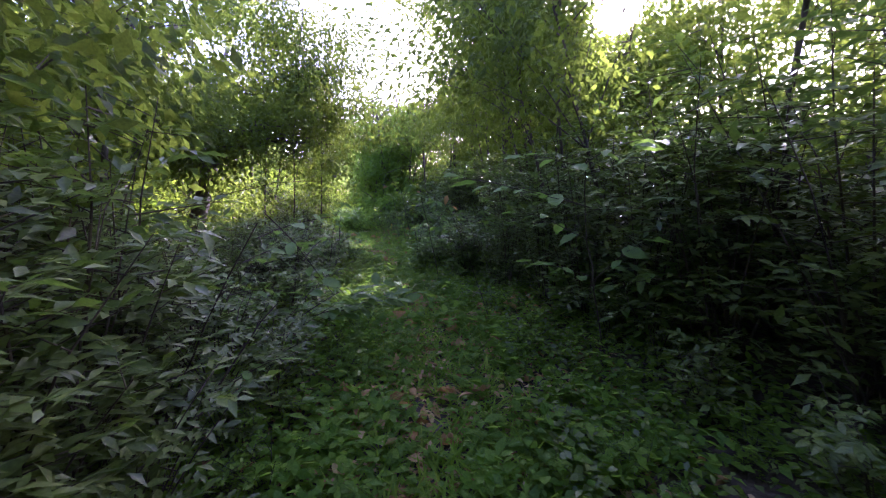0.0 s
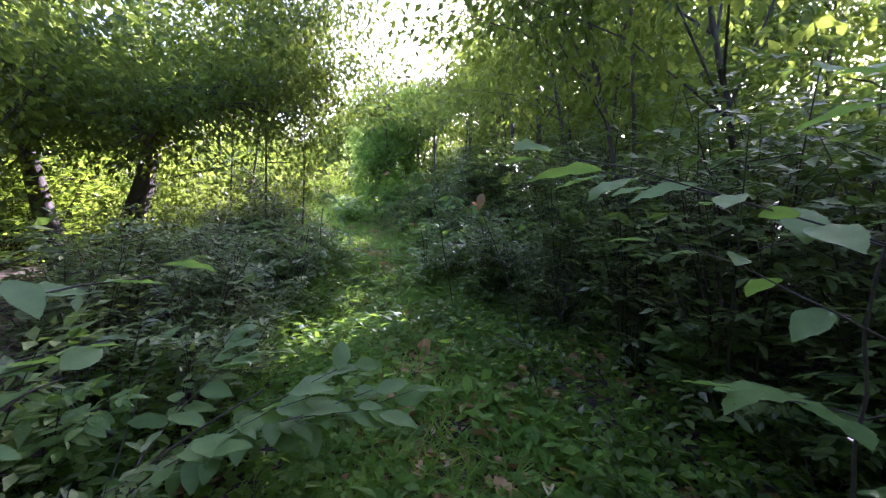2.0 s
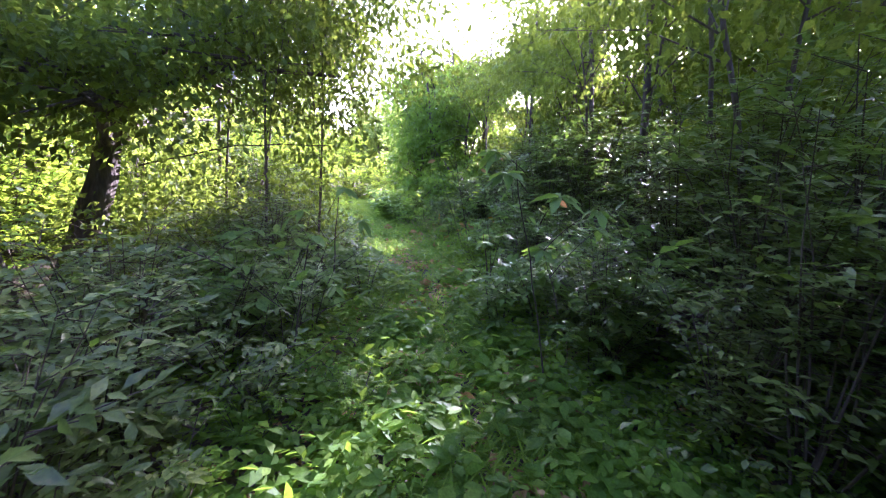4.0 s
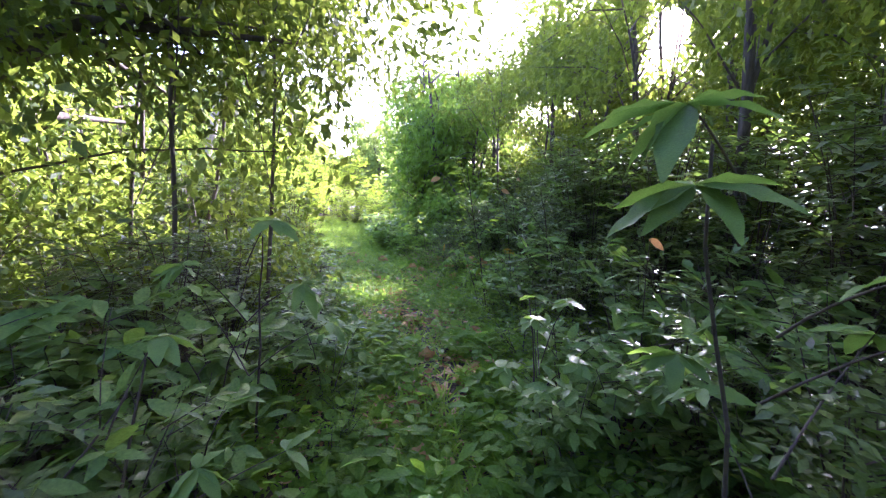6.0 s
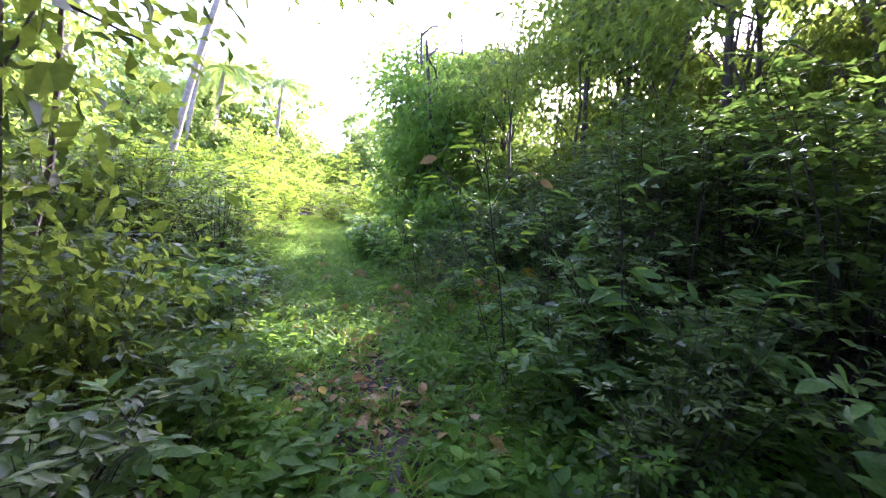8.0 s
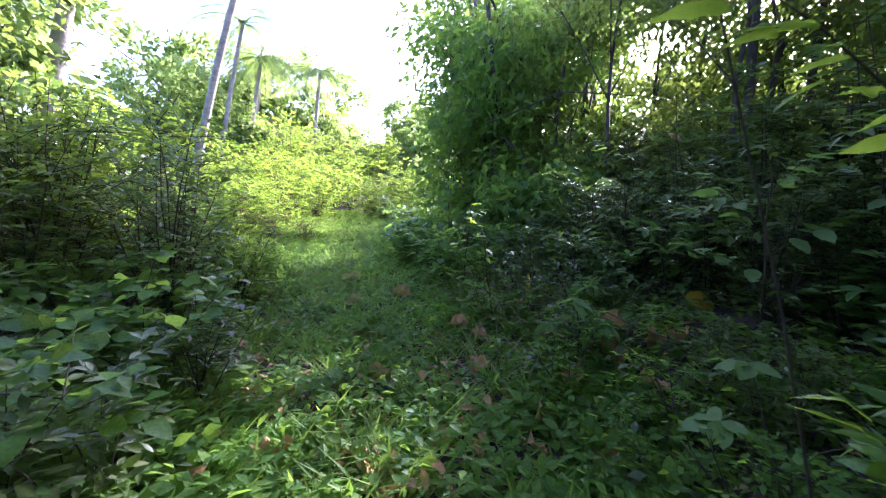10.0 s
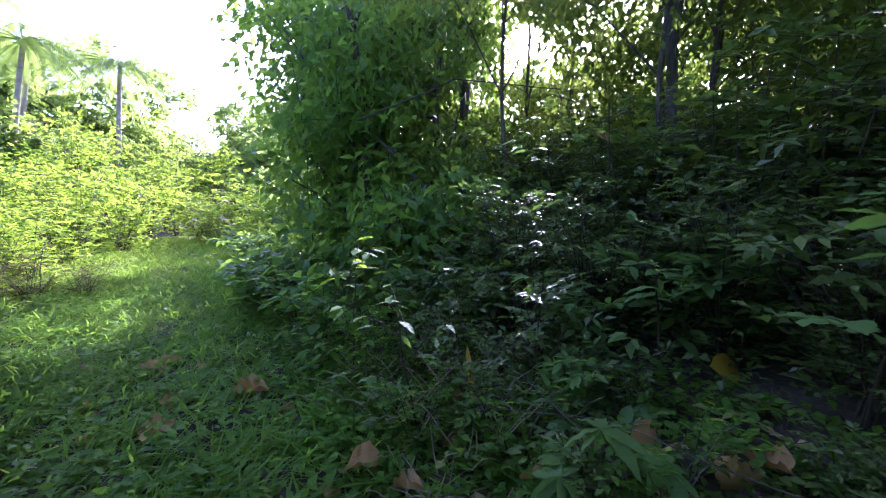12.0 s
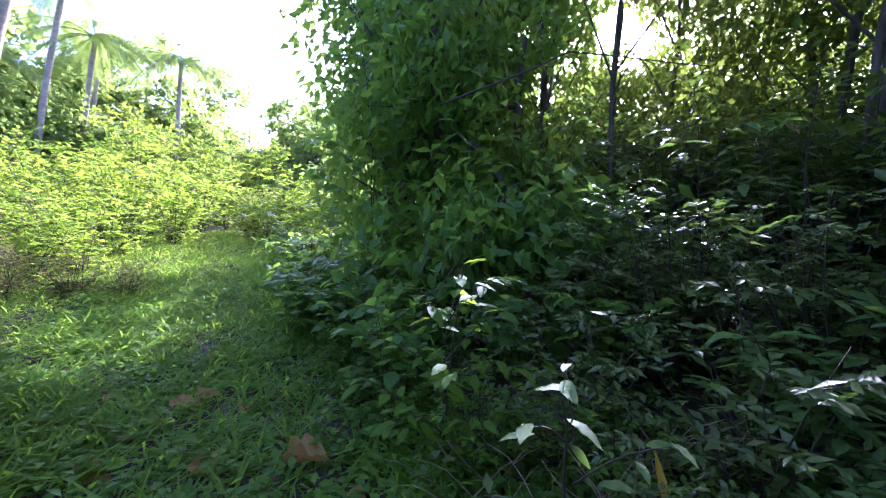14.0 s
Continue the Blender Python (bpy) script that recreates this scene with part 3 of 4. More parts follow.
# the taller trees behind them
for x, y, h in ((-2.4, 23.4, 8.0), (-0.8, 22.8, 8.4), (0.7, 21.0, 7.6), (2.0, 19.4, 7.6), (3.5, 18.6, 6.0), (2.7, 16.4, 6.4), (4.3, 14.8, 7.0), (6.6, 14.4, 8.2),
                (5.0, 11.4, 7.2), (7.6, 11.2, 8.4), (1.0, 17.0, 8.4), (7.5, 2.8, 7.2)):
    tree("tree", "tall forest tree with a deep crown of backlit leaves", x, y, h, 0.045, (float(RNG.normal(0, 0.3)), float(RNG.normal(0, 0.3))), 10, 2.0, 2.1, 100, 66, 0.105, gaps=FLECKS, group="tall trees", low=0.3)
# high crowns over the right of the path, mostly above view, added as shade
for x, y, h in ((0.9, 13.4, 9.8), (2.4, 16.2, 10.6), (-0.2, 16.0, 10.0), (0.8, 10.4, 9.4), (2.0, 12.8, 11.0)):
    tree("tree", "tall added shade tree, high spreading crown mostly above the view", x + 0.8, y, h, 0.055, (-0.6, 0.0), 10, 2.4, 1.2, 90, 66, 0.13, gaps=FLECKS, group="tall trees", low=0.8)
# slim trees added in the sun's way to shade the shrubs left of the start
for x, y, h in ((2.4, 7.4, 6.2), (2.2, 9.4, 6.8), (1.9, 8.1, 4.7), (1.9, 6.2, 4.4), (2.3, 5.0, 4.2)):
    tree("tree", "slim added shade tree with leafy limbs over the path", x, y, h, 0.03, (-1.1, 0.0), 12, 1.5, 1.1, 108, 54, 0.1, gaps=FLECKS, group="tall trees", low=0.42)
# behind and beside the start, mostly out of view, added to block sky light
for x, y, h in ((-3, -5, 6), (2.5, -5.5, 6), (-7, -3, 6), (7, -4, 6), (0, -9, 7), (-1.8, -2.6, 5), (1.6, -2.8, 5), (-4.6, -2.2, 6), (-2.6, -0.4, 5.2), (-1.9, -0.9, 4.4), (-3.2, 2.2, 4.6)):
    tree("tree", L_TREE, x, y, h, 0.09, crown_r=2.2, crown_h=1.8)

# the vine-smothered tree mass at the bend
L_VT = "tree smothered in climbing vines with large heart-shaped leaves"
for x, y, h in ((-3.0, 18.5, 2.4), (-2.0, 17.3, 1.6), (-3.3, 20.4, 5.2), (-2.2, 21.4, 6.4), (-1.5, 18.8, 3.8), (-2.9, 19.2, 4.4), (-0.9, 19.6, 6.0), (-2.0, 20.2, 6.4), (-2.5, 18.3, 5.2), (-3.1, 19.5, 6.2)):
    tree("vine_tree", L_VT, x, y, h, 0.09, (float(RNG.normal(0, 0.1)), 0.1), 9, 1.1, 1.2, 80, 44, 0.16, M_VINE, gaps=FLECKS, group="vine-hung trees", low=0.1, lod="low")

# far ring of woods that closes the place
FAR = [tree_meshes((0, 0, 0), 5.0, 0.16, (0.3, 0.2), 10, 2.6, 2.6, 80, 44, 0.34, M_FAR, low=0.15) for _ in range(3)]


def far_tree(x, y, s):
    m = FAR[int(RNG.integers(3))]
    t = thing("far_tree", "hazy green tree at the far side of the clearing", "tree", "distant trees")
    part("trunk", m[0], t); part("crown", m[1], t)
    t.matrix_basis = pose(x, y, float(ground_z(x, y)) - 0.1, 0, 0, RNG.uniform(0, 360)); t.scale = (s * 1.3, s * 1.3, s * 1.3)


for a in range(-178, 178, 12):
    if -50 < a < -10:
        continue
    for d in (16, 23):
        aa = radians(a + RNG.normal(0, 2))
        far_tree(-1 + d * math.sin(aa), 9 + d * math.cos(aa), RNG.uniform(0.5, 0.65) if -15 < a < 75 else RNG.uniform(0.8, 1.0))
for a, d, s in ((-47, 38, 1.45), (-42, 42, 1.5), (-38, 44, 1.5), (-34, 42, 1.45), (-30, 43, 1.45), (-26, 48, 0.95), (-23, 46, 0.9), (-19, 38, 0.95), (-16, 36, 1.1), (-13, 34, 1.1),
                (-49, 30, 0.95), (-44, 30, 0.85), (-39, 31, 0.8), (-35, 32, 0.75), (-30, 34, 0.75), (-25, 36, 0.7), (-20, 33, 0.7), (-16, 30, 0.75), (-10, 32, 0.9)):
    far_tree(-2.6 + d * math.sin(radians(a)), 13 + d * math.cos(radians(a)), s)

# ---------------------------------------------------------------- coconut palms


def palm(x, y, top, lean, r, fronds=16, length=3.4):
    z = float(ground_z(x, y)) - 0.1
    t = thing("palm", "tall leaning coconut palm with grey ringed trunk", "palm", "coconut palms")
    t.location = (x, y, z)
    k = 22
    s = np.linspace(0, 1, k)
    line = np.stack([lean[0] * s ** 1.3, lean[1] * s ** 1.3, top * s], -1)
    rad = r * (1.25 - 0.45 * s) * (1 + 0.05 * (np.arange(k) % 2))
    v, f = tubes([(line, rad)], 10)
    part("trunk", raw_mesh("trunk", v, f, M_PALM, True), t)
    tip = line[-1]
    for i in range(fronds):
        a = 2 * np.pi * i / fronds + RNG.normal(0, 0.15)
        up = RNG.uniform(-0.2, 1.4)
        out = np.array([np.cos(a), np.sin(a), 0])
        u = np.linspace(0, 1, 12)[:, None]
        rib = tip + out * length * u * 0.9 + np.array([0, 0, 1.0]) * (up * length * 0.6 * u - length * 0.75 * u * u)
        rv, rf = tubes([(rib, np.linspace(0.035, 0.008, 12))], 4)
        uu = np.repeat(np.linspace(0.12, 1, 42), 2)
        at = np.stack([np.interp(uu * 11, range(12), rib[:, c]) for c in range(3)], -1)
        tan = unit(np.stack([np.interp(uu * 11, range(12), np.gradient(rib[:, c])) for c in range(3)], -1))
        side = unit(np.cross(tan, (0, 0, 1.0))) * np.where(np.arange(84) % 2, 1, -1)[:, None]
        ll = 0.75 * np.sin(np.pi * (0.15 + 0.8 * uu)) * RNG.uniform(0.8, 1.1, 84)
        lv, lf = leaf_blades(at, side * 0.8 + tan * 0.5 + np.array([0, 0, -0.45]), np.cross(side, tan), ll, np.full(84, 0.05), "far")
        fr = part("frond", raw_mesh("frond", np.concatenate([rv, lv]), np.concatenate([rf, lf + len(rv)]), M_FAR), t)


palm(-15.4, 24.6, 12.0, (4.0, 0.0), 0.13)
palm(-14.3, 18.6, 9.0, (2.6, 0.3), 0.17)
palm(-22.3, 36.5, 10.0, (1.6, 0.2), 0.14, 20, 4.0)
palm(-22.9, 34.5, 11.5, (2.4, 0.2), 0.14, 20, 4.0)
palm(-18.5, 39.0, 9.6, (0.8, 0.2), 0.14, 20, 4.0)
palm(-25.2, 40.5, 11.0, (1.8, 0.2), 0.14, 20, 4.0)
palm(-27.5, 36.5, 9.5, (0.6, 0.2), 0.14, 20, 4.0)

# ---------------------------------------------------------------- the clearing's bushes
for y, x0, x1, step, size, tl in ((18.5, -12, -8.2, 0.7, 0.6, 0.8), (19.2, -13, -7.7, 0.9, 0.85, 0.9), (20.6, -13.5, -8.2, 1.1, 1.1, 1.0), (22.4, -15, -9.0, 1.3, 1.3, 1.0), (25, -16, -10, 1.5, 1.8, 1.1),
                                  (28, -18, -10.2, 1.7, 2.2, 1.2), (31.5, -19, -11.2, 1.9, 2.5, 1.3), (35.5, -20, -12, 2.0, 2.8, 1.4),
                                  (22.4, -5.4, -3.4, 1.1, 0.9, 0.9), (25, -6.2, -3.4, 1.3, 1.3, 0.95), (28, -7.4, -3.4, 1.5, 1.8, 1.0), (31, -8.4, -4, 1.6, 2.0, 1.0)):
    x = x0
    while x <= x1:
        put(T_SUNNY, FRESH, x + RNG.normal(0, 0.2), y + RNG.normal(0, 0.35), size * RNG.uniform(0.75, 1.2), tl * RNG.uniform(0.85, 1.2))
        x += step
for x, y, s, tl in ((-4.9, 14.3, 0.8, 1.0), (-5.6, 14.8, 0.9, 1.1), (-5.9, 13.6, 1.2, 1.3), (-6.8, 14.6, 1.4, 1.4), (-7.4, 13.4, 1.5, 1.4), (-6.4, 15.8, 0.9, 1.2), (-8.2, 15.2, 1.5, 1.3), (-7.2, 16.6, 0.8, 1.1), (-9.4, 14.0, 1.6, 1.4)):
    put(("bush", "dense green bush overgrown with vines beside the path", "bush", "overgrown bushes"), FRESH, x, y, s, tl)
for x, y, s in ((-3.6, 12.4, 0.7), (-4.3, 12.9, 0.8), (-4.9, 13.7, 0.8), (-5.4, 14.2, 0.7), (-3.3, 11.6, 0.7)):
    put(T_NEAR, NEARS, x, y, s)

# ---------------------------------------------------------------- saplings with large single leaves
def blade_set(width, lod, material, droop, count=4):
    out = []
    for _ in range(count):
        V, F = leaf_blades(np.zeros((1, 3)), np.array([[0, 1.0, 0]]), np.array([[0, 0, 1.0]]), np.array([1.0]), np.array([width]), lod, 0.22, droop * RNG.uniform(0.6, 1.4))
        wave = 0.025 * np.sin(V[:, 1] * 17 + RNG.uniform(0, 6)) * np.abs(V[:, 0]) / (0.5 * width)
        V = V + RNG.normal(0, 0.004, V.shape) + np.stack([0.25 * wave, 0 * wave, wave], -1)
        out.append(raw_mesh("leaf", V, F, material, True))
    return out


B_BROAD = blade_set(0.54, "hero", M_BROAD, 0.3)
B_LONG = blade_set(0.36, "hero", M_BROAD, 0.4)
B_FRESH = blade_set(0.42, "hero", M_FRESH, 0.35)
B_HEART = blade_set(0.85, "heart", M_VINE, 0.5)
B_DRY = blade_set(0.55, "fine", M_DRY, 0.9, 6)
B_YELLOW = blade_set(0.5, "hero", M_YELLOW, 0.6)


def leaf_at(parent, p, d, nrm, size, blades):
    d = Vector(d).normalized(); s = d.cross(Vector(nrm)).normalized(); nn = s.cross(d)
    m = Matrix(((s.x, d.x, nn.x, p[0]), (s.y, d.y, nn.y, p[1]), (s.z, d.z, nn.z, p[2]), (0, 0, 0, 1)))
    ob = part("leaf", blades[int(RNG.integers(len(blades)))], parent)
    ob.matrix_basis = m @ Matrix.Diagonal((size, size, size, 1))
    return ob


def sapling(name, label, foot, stem_top, branches, blades, size, category="sapling", group="", r=0.008, whorl=False):
    """A stem from foot to stem_top and leafy branches (start, end, leaves); every leaf is a part."""
    foot = np.array([foot[0], foot[1], float(ground_z(foot[0], foot[1])) - 0.03]) if len(foot) == 2 else np.asarray(foot, float)
    t = thing(name, label, category, group)
    t.location = foot
    st = bend((0, 0, 0), np.asarray(stem_top) - foot, 0.04, 0.08, 9)
    v, f = tubes([(st, np.linspace(r, r * 0.45, 9))], 6)
    part("stem", raw_mesh("stem", v, f, M_TWIG, True), t)
    for a, b, n in branches:
        a, b = np.asarray(a, float) - foot, np.asarray(b, float) - foot
        br = bend(a, b, 0.03, 0.06, 6)
        v, f = tubes([(br, np.linspace(r * 0.5, r * 0.2, 6))], 5)
        part("branch", raw_mesh("branch", v, f, M_TWIG, True), t)
        out = unit(b - a); side = unit(np.cross(out, (0, 0, 1.0)))
        for i in range(n):
            u = 1.0 if whorl else 0.25 + 0.75 * i / max(n - 1, 1)
            p = [np.interp(u * 5, range(6), br[:, c]) for c in range(3)]
            if whorl:
                ang = 2 * np.pi * i / n + RNG.normal(0, 0.25)
                d = out * 0.45 + side * np.cos(ang) + np.cross(side, out) * np.sin(ang)
            else:
                d = out * (0.35 + 0.8 * u * u) + side * (1 if i % 2 else -1) * (1.15 - u) + RNG.normal(0, 0.3, 3)
                p = np.asarray(p) + RNG.normal(0, 0.02, 3)
            d = d * np.array([1, 1, 0.4])
            leaf_at(t, p, d + np.array([0, 0, -0.35 if whorl else -0.18]), np.array([0, 0, 1.0]) + RNG.normal(0, 0.28, 3), size * RNG.uniform(0.6, 1.2), blades)
    return t


sapling("sapling", "leafy sapling arching over the path, pale green oval leaves", (-1.75, 3.5), (-1.02, 3.81, 0.66),
        [((-1.74, 3.59, 0.20), (-0.30, 4.02, 0.66), 14), ((-1.45, 3.66, 0.30), (-0.76, 3.74, 0.70), 13), ((-1.60, 3.66, 0.20), (-0.66, 4.05, 0.72), 13),
         ((-1.60, 3.66, 0.20), (-1.31, 4.24, 0.80), 10), ((-1.60, 3.52, 0.20), (-1.02, 3.45, 0.66), 10), ((-1.45, 3.66, 0.30), (-0.51, 3.93, 0.67), 13),
         ((-1.45, 3.66, 0.44), (-1.16, 4.03, 0.80), 10), ((-1.31, 3.74, 0.44), (-0.44, 3.81, 0.64), 13), ((-1.60, 3.66, 0.30), (-1.67, 4.17, 0.80), 10)], B_BROAD, 0.175)
sapling("sapling", "slender sapling with large oval leaves, some sunlit yellow-green", (1.45, 3.5), (1.05, 3.2, 1.9),
        [((1.2, 3.3, 1.5), (0.12, 3.25, 1.68), 7), ((1.2, 3.35, 1.5), (0.25, 3.85, 1.74), 5), ((1.25, 3.3, 1.2), (0.7, 3.75, 1.45), 5), ((1.1, 3.2, 1.8), (0.55, 2.9, 1.85), 5), ((1.1, 3.2, 1.85), (1.3, 2.6, 1.95), 5),
         ((1.3, 3.4, 0.9), (0.7, 3.2, 1.05), 6), ((1.3, 3.4, 0.9), (1.5, 2.9, 1.3), 6)], B_BROAD, 0.19)
sapling("sapling", "dark bare-stemmed shrub with pale oval leaves low by the path", (-1.5, 1.9), (-1.0, 2.35, 0.95),
        [((-1.3, 2.1, 0.5), (-0.85, 2.7, 0.62), 6), ((-1.25, 2.1, 0.5), (-0.9, 2.2, 0.7), 5), ((-1.4, 2.0, 0.3), (-0.95, 2.5, 0.3), 6), ((-1.2, 2.2, 0.7), (-1.35, 2.7, 0.95), 6)], B_BROAD, 0.11, whorl=False)
sapling("sapling", "sapling with tufts of long drooping dark green leaves", (-0.05, 7.2), (-0.35, 6.95, 1.75),
        [((-0.3, 7.0, 1.6), (-0.52, 6.8, 1.74), 9), ((-0.3, 7.0, 1.5), (-0.45, 6.9, 1.62), 8), ((-0.2, 7.0, 1.3), (-0.12, 6.75, 1.5), 8), ((-0.15, 7.1, 1.1), (0.1, 6.85, 1.4), 9), ((-0.1, 7.1, 0.9), (0.25, 7.3, 1.25), 8), ((0, 7.2, 0.6), (-0.05, 7.5, 0.95), 8)], B_LONG, 0.16, whorl=True)
sapling("sapling", "broad-leaved sapling with glossy dark leaves beside the path", (0.25, 8.1), (0.1, 8.0, 0.95),
        [((0.2, 8.1, 0.4), (0.0, 8.0, 0.72), 6), ((0.15, 8.0, 0.8), (-0.1, 7.7, 1.0), 7), ((0.2, 8.1, 0.6), (0.45, 7.8, 0.95), 7)], B_LONG, 0.16, whorl=True)
sapling("sapling", "pale dusty-leaved shrub catching a shaft of sunlight", (-0.5, 8.6), (-0.58, 8.4, 1.0),
        [((-0.52, 8.5, 0.5), (-0.62, 8.26, 0.95), 9), ((-0.5, 8.5, 0.6), (-0.4, 8.4, 1.02), 9), ((-0.52, 8.5, 0.3), (-0.72, 8.3, 0.62), 8), ((-0.5, 8.5, 0.4), (-0.35, 8.2, 0.72), 9), ((-0.5, 8.55, 0.5), (-0.55, 8.75, 0.95), 8), ((-0.5, 8.5, 0.2), (-0.5, 8.2, 0.4), 8), ((-0.5, 8.5, 0.3), (-0.2, 8.5, 0.75), 8)], B_BROAD, 0.12, whorl=True)
sapling("sapling", "tall shrub with tufts of long dull green leaves", (-2.15, 8.1), (-1.95, 8.0, 1.4),
        [((-2.1, 8.0, 1.2), (-1.92, 7.95, 1.45), 9), ((-2.1, 8.0, 0.9), (-1.7, 7.8, 1.15), 8), ((-2.1, 8.0, 0.9), (-2.2, 7.7, 1.25), 8), ((-2.1, 8.0, 0.6), (-1.75, 8.2, 0.85), 8), ((-2.1, 8.0, 0.6), (-2.4, 8.0, 1.1), 8)], B_LONG, 0.15, whorl=True)
sapling("sapling", "low shrub with tufts of long dull green leaves", (-2.0, 7.0), (-1.95, 7.2, 1.05),
        [((-2.0, 7.1, 0.8), (-1.9, 7.2, 1.1), 9), ((-2.0, 7.1, 0.5), (-1.7, 7.1, 0.75), 8), ((-2.0, 7.1, 0.4), (-1.6, 7.5, 0.55), 8), ((-2.0, 7.0, 0.5), (-2.3, 6.9, 0.9), 8)], B_LONG, 0.14, whorl=True)
sapling("sapling", "bright green sapling with translucent leaves close to the path", (-0.85, 11.55), (-1.2, 11.3, 1.95),
        [((-0.95, 11.5, 0.9), (-1.2, 11.15, 1.35), 16), ((-1.05, 11.4, 1.3), (-1.5, 11.35, 1.7), 18), ((-1.1, 11.4, 1.5), (-0.85, 11.2, 1.9), 18), ((-1.15, 11.3, 1.7), (-1.35, 11.45, 2.1), 18), ((-1.15, 11.35, 1.6), (-1.3, 11.0, 1.95), 16), ((-1.0, 11.5, 1.1), (-0.75, 11.3, 1.45), 16), ((-0.9, 11.5, 0.6), (-1.2, 11.5, 0.95), 14)], B_FRESH, 0.115)
sapling("sapling", "grey-green sapling with hanging oval leaves on a bare stem", (0.0, 11.3), (-0.3, 11.2, 1.75),
        [((-0.2, 11.2, 1.2), (-0.55, 11.2, 1.6), 8), ((-0.25, 11.2, 1.5), (-0.1, 11.0, 1.85), 8), ((-0.15, 11.25, 1.0), (0.15, 11.1, 1.3), 8), ((-0.1, 11.3, 0.7), (-0.5, 11.4, 0.85), 7), ((-0.1, 11.3, 0.6), (0.2, 11.5, 0.9), 7)], B_BROAD, 0.13)
sapling("sapling", "shrub with one pale leaf struck by sunlight", (-2.15, 14.5), (-2.25, 14.35, 0.9),
        [((-2.2, 14.4, 0.7), (-2.4, 14.2, 0.92), 3), ((-2.2, 14.4, 0.75), (-2.3, 14.3, 1.08), 4), ((-2.2, 14.4, 0.6), (-2.0, 14.2, 0.85), 4), ((-2.2, 14.45, 0.4), (-2.5, 14.35, 0.6), 5), ((-2.15, 14.5, 0.3), (-1.9, 14.4, 0.5), 6)], B_LONG, 0.115)
sapling("sapling", "bright green leafy sapling lit from behind", (-2.6, 15.3), (-2.55, 15.2, 1.15),
        [((-2.6, 15.2, 0.8), (-2.5, 15.15, 1.25), 9), ((-2.6, 15.2, 0.7), (-2.3, 15.1, 1.05), 8), ((-2.6, 15.2, 0.6), (-2.9, 15.0, 0.9), 9), ((-2.6, 15.2, 0.4), (-2.85, 14.9, 0.5), 9), ((-2.6, 15.2, 0.3), (-2.45, 14.8, 0.6), 9), ((-2.6, 15.2, 0.3), (-3.05, 15.2, 0.6), 9), ((-2.6, 15.2, 0.8), (-2.75, 15.0, 1.15), 12), ((-2.6, 15.2, 0.9), (-2.35, 15.0, 1.2), 12), ((-2.6, 15.2, 0.6), (-2.2, 14.9, 0.8), 12), ((-2.6, 15.2, 0.5), (-2.6, 14.8, 0.85), 12)], B_FRESH, 0.12)
sapling("sapling", "dull green shrub with long narrow leaves", (-0.6, 14.5), (-0.8, 14.3, 1.05),
        [((-0.7, 14.4, 0.8), (-0.95, 14.1, 1.12), 8), ((-0.7, 14.4, 0.8), (-0.55, 14.2, 1.15), 8), ((-0.7, 14.4, 0.5), (-1.05, 14.2, 0.75), 8), ((-0.7, 14.4, 0.5), (-0.4, 14.3, 0.85), 8), ((-0.65, 14.4, 0.3), (-1.1, 13.9, 0.45), 7), ((-0.65, 14.4, 0.3), (-0.7, 13.8, 0.5), 7)], B_LONG, 0.16)
sapling("sapling", "low shrub with rounded blue-green leaves beside the path", (-1.4, 13.9), (-1.45, 13.85, 0.4),
        [((-1.4, 13.9, 0.25), (-1.6, 13.75, 0.42), 8), ((-1.4, 13.9, 0.2), (-1.2, 13.7, 0.4), 8), ((-1.4, 13.9, 0.2), (-1.5, 14.1, 0.5), 8), ((-1.4, 13.9, 0.15), (-1.8, 14.0, 0.3), 8)], B_BROAD, 0.12)
sapling("sapling", "sapling with drooping narrow leaves above dark undergrowth", (-0.4, 16.6), (-0.7, 16.2, 2.15),
        [((-0.6, 16.3, 1.8), (-1.1, 15.9, 2.0), 9), ((-0.65, 16.2, 2.0), (-0.4, 15.8, 2.1), 9), ((-0.6, 16.3, 1.6), (-0.2, 16.0, 1.7), 8), ((-0.6, 16.3, 1.7), (0.1, 16.0, 2.0), 8)], B_LONG, 0.17)
sapling("sapling", "sapling with pale grey-green drooping leaves before dark growth", (-0.3, 13.6), (-0.55, 13.3, 1.6),
        [((-0.5, 13.4, 1.2), (-0.85, 13.2, 1.5), 9), ((-0.5, 13.35, 1.4), (-0.45, 13.0, 1.65), 9), ((-0.45, 13.4, 1.0), (-0.1, 13.2, 1.35), 9), ((-0.45, 13.4, 0.9), (-0.9, 13.3, 1.1), 9), ((-0.4, 13.5, 0.7), (-0.1, 13.3, 0.95), 8)], B_BROAD, 0.14)
sapling("sapling", "low plant with pale blue-green broad leaves by the bank", (-0.8, 12.45), (-0.85, 12.4, 0.5),
        [((-0.8, 12.4, 0.25), (-1.05, 12.3, 0.5), 8), ((-0.8, 12.4, 0.25), (-0.6, 12.2, 0.55), 8), ((-0.8, 12.4, 0.3), (-0.85, 12.6, 0.65), 8)], B_BROAD, 0.14, whorl=True)
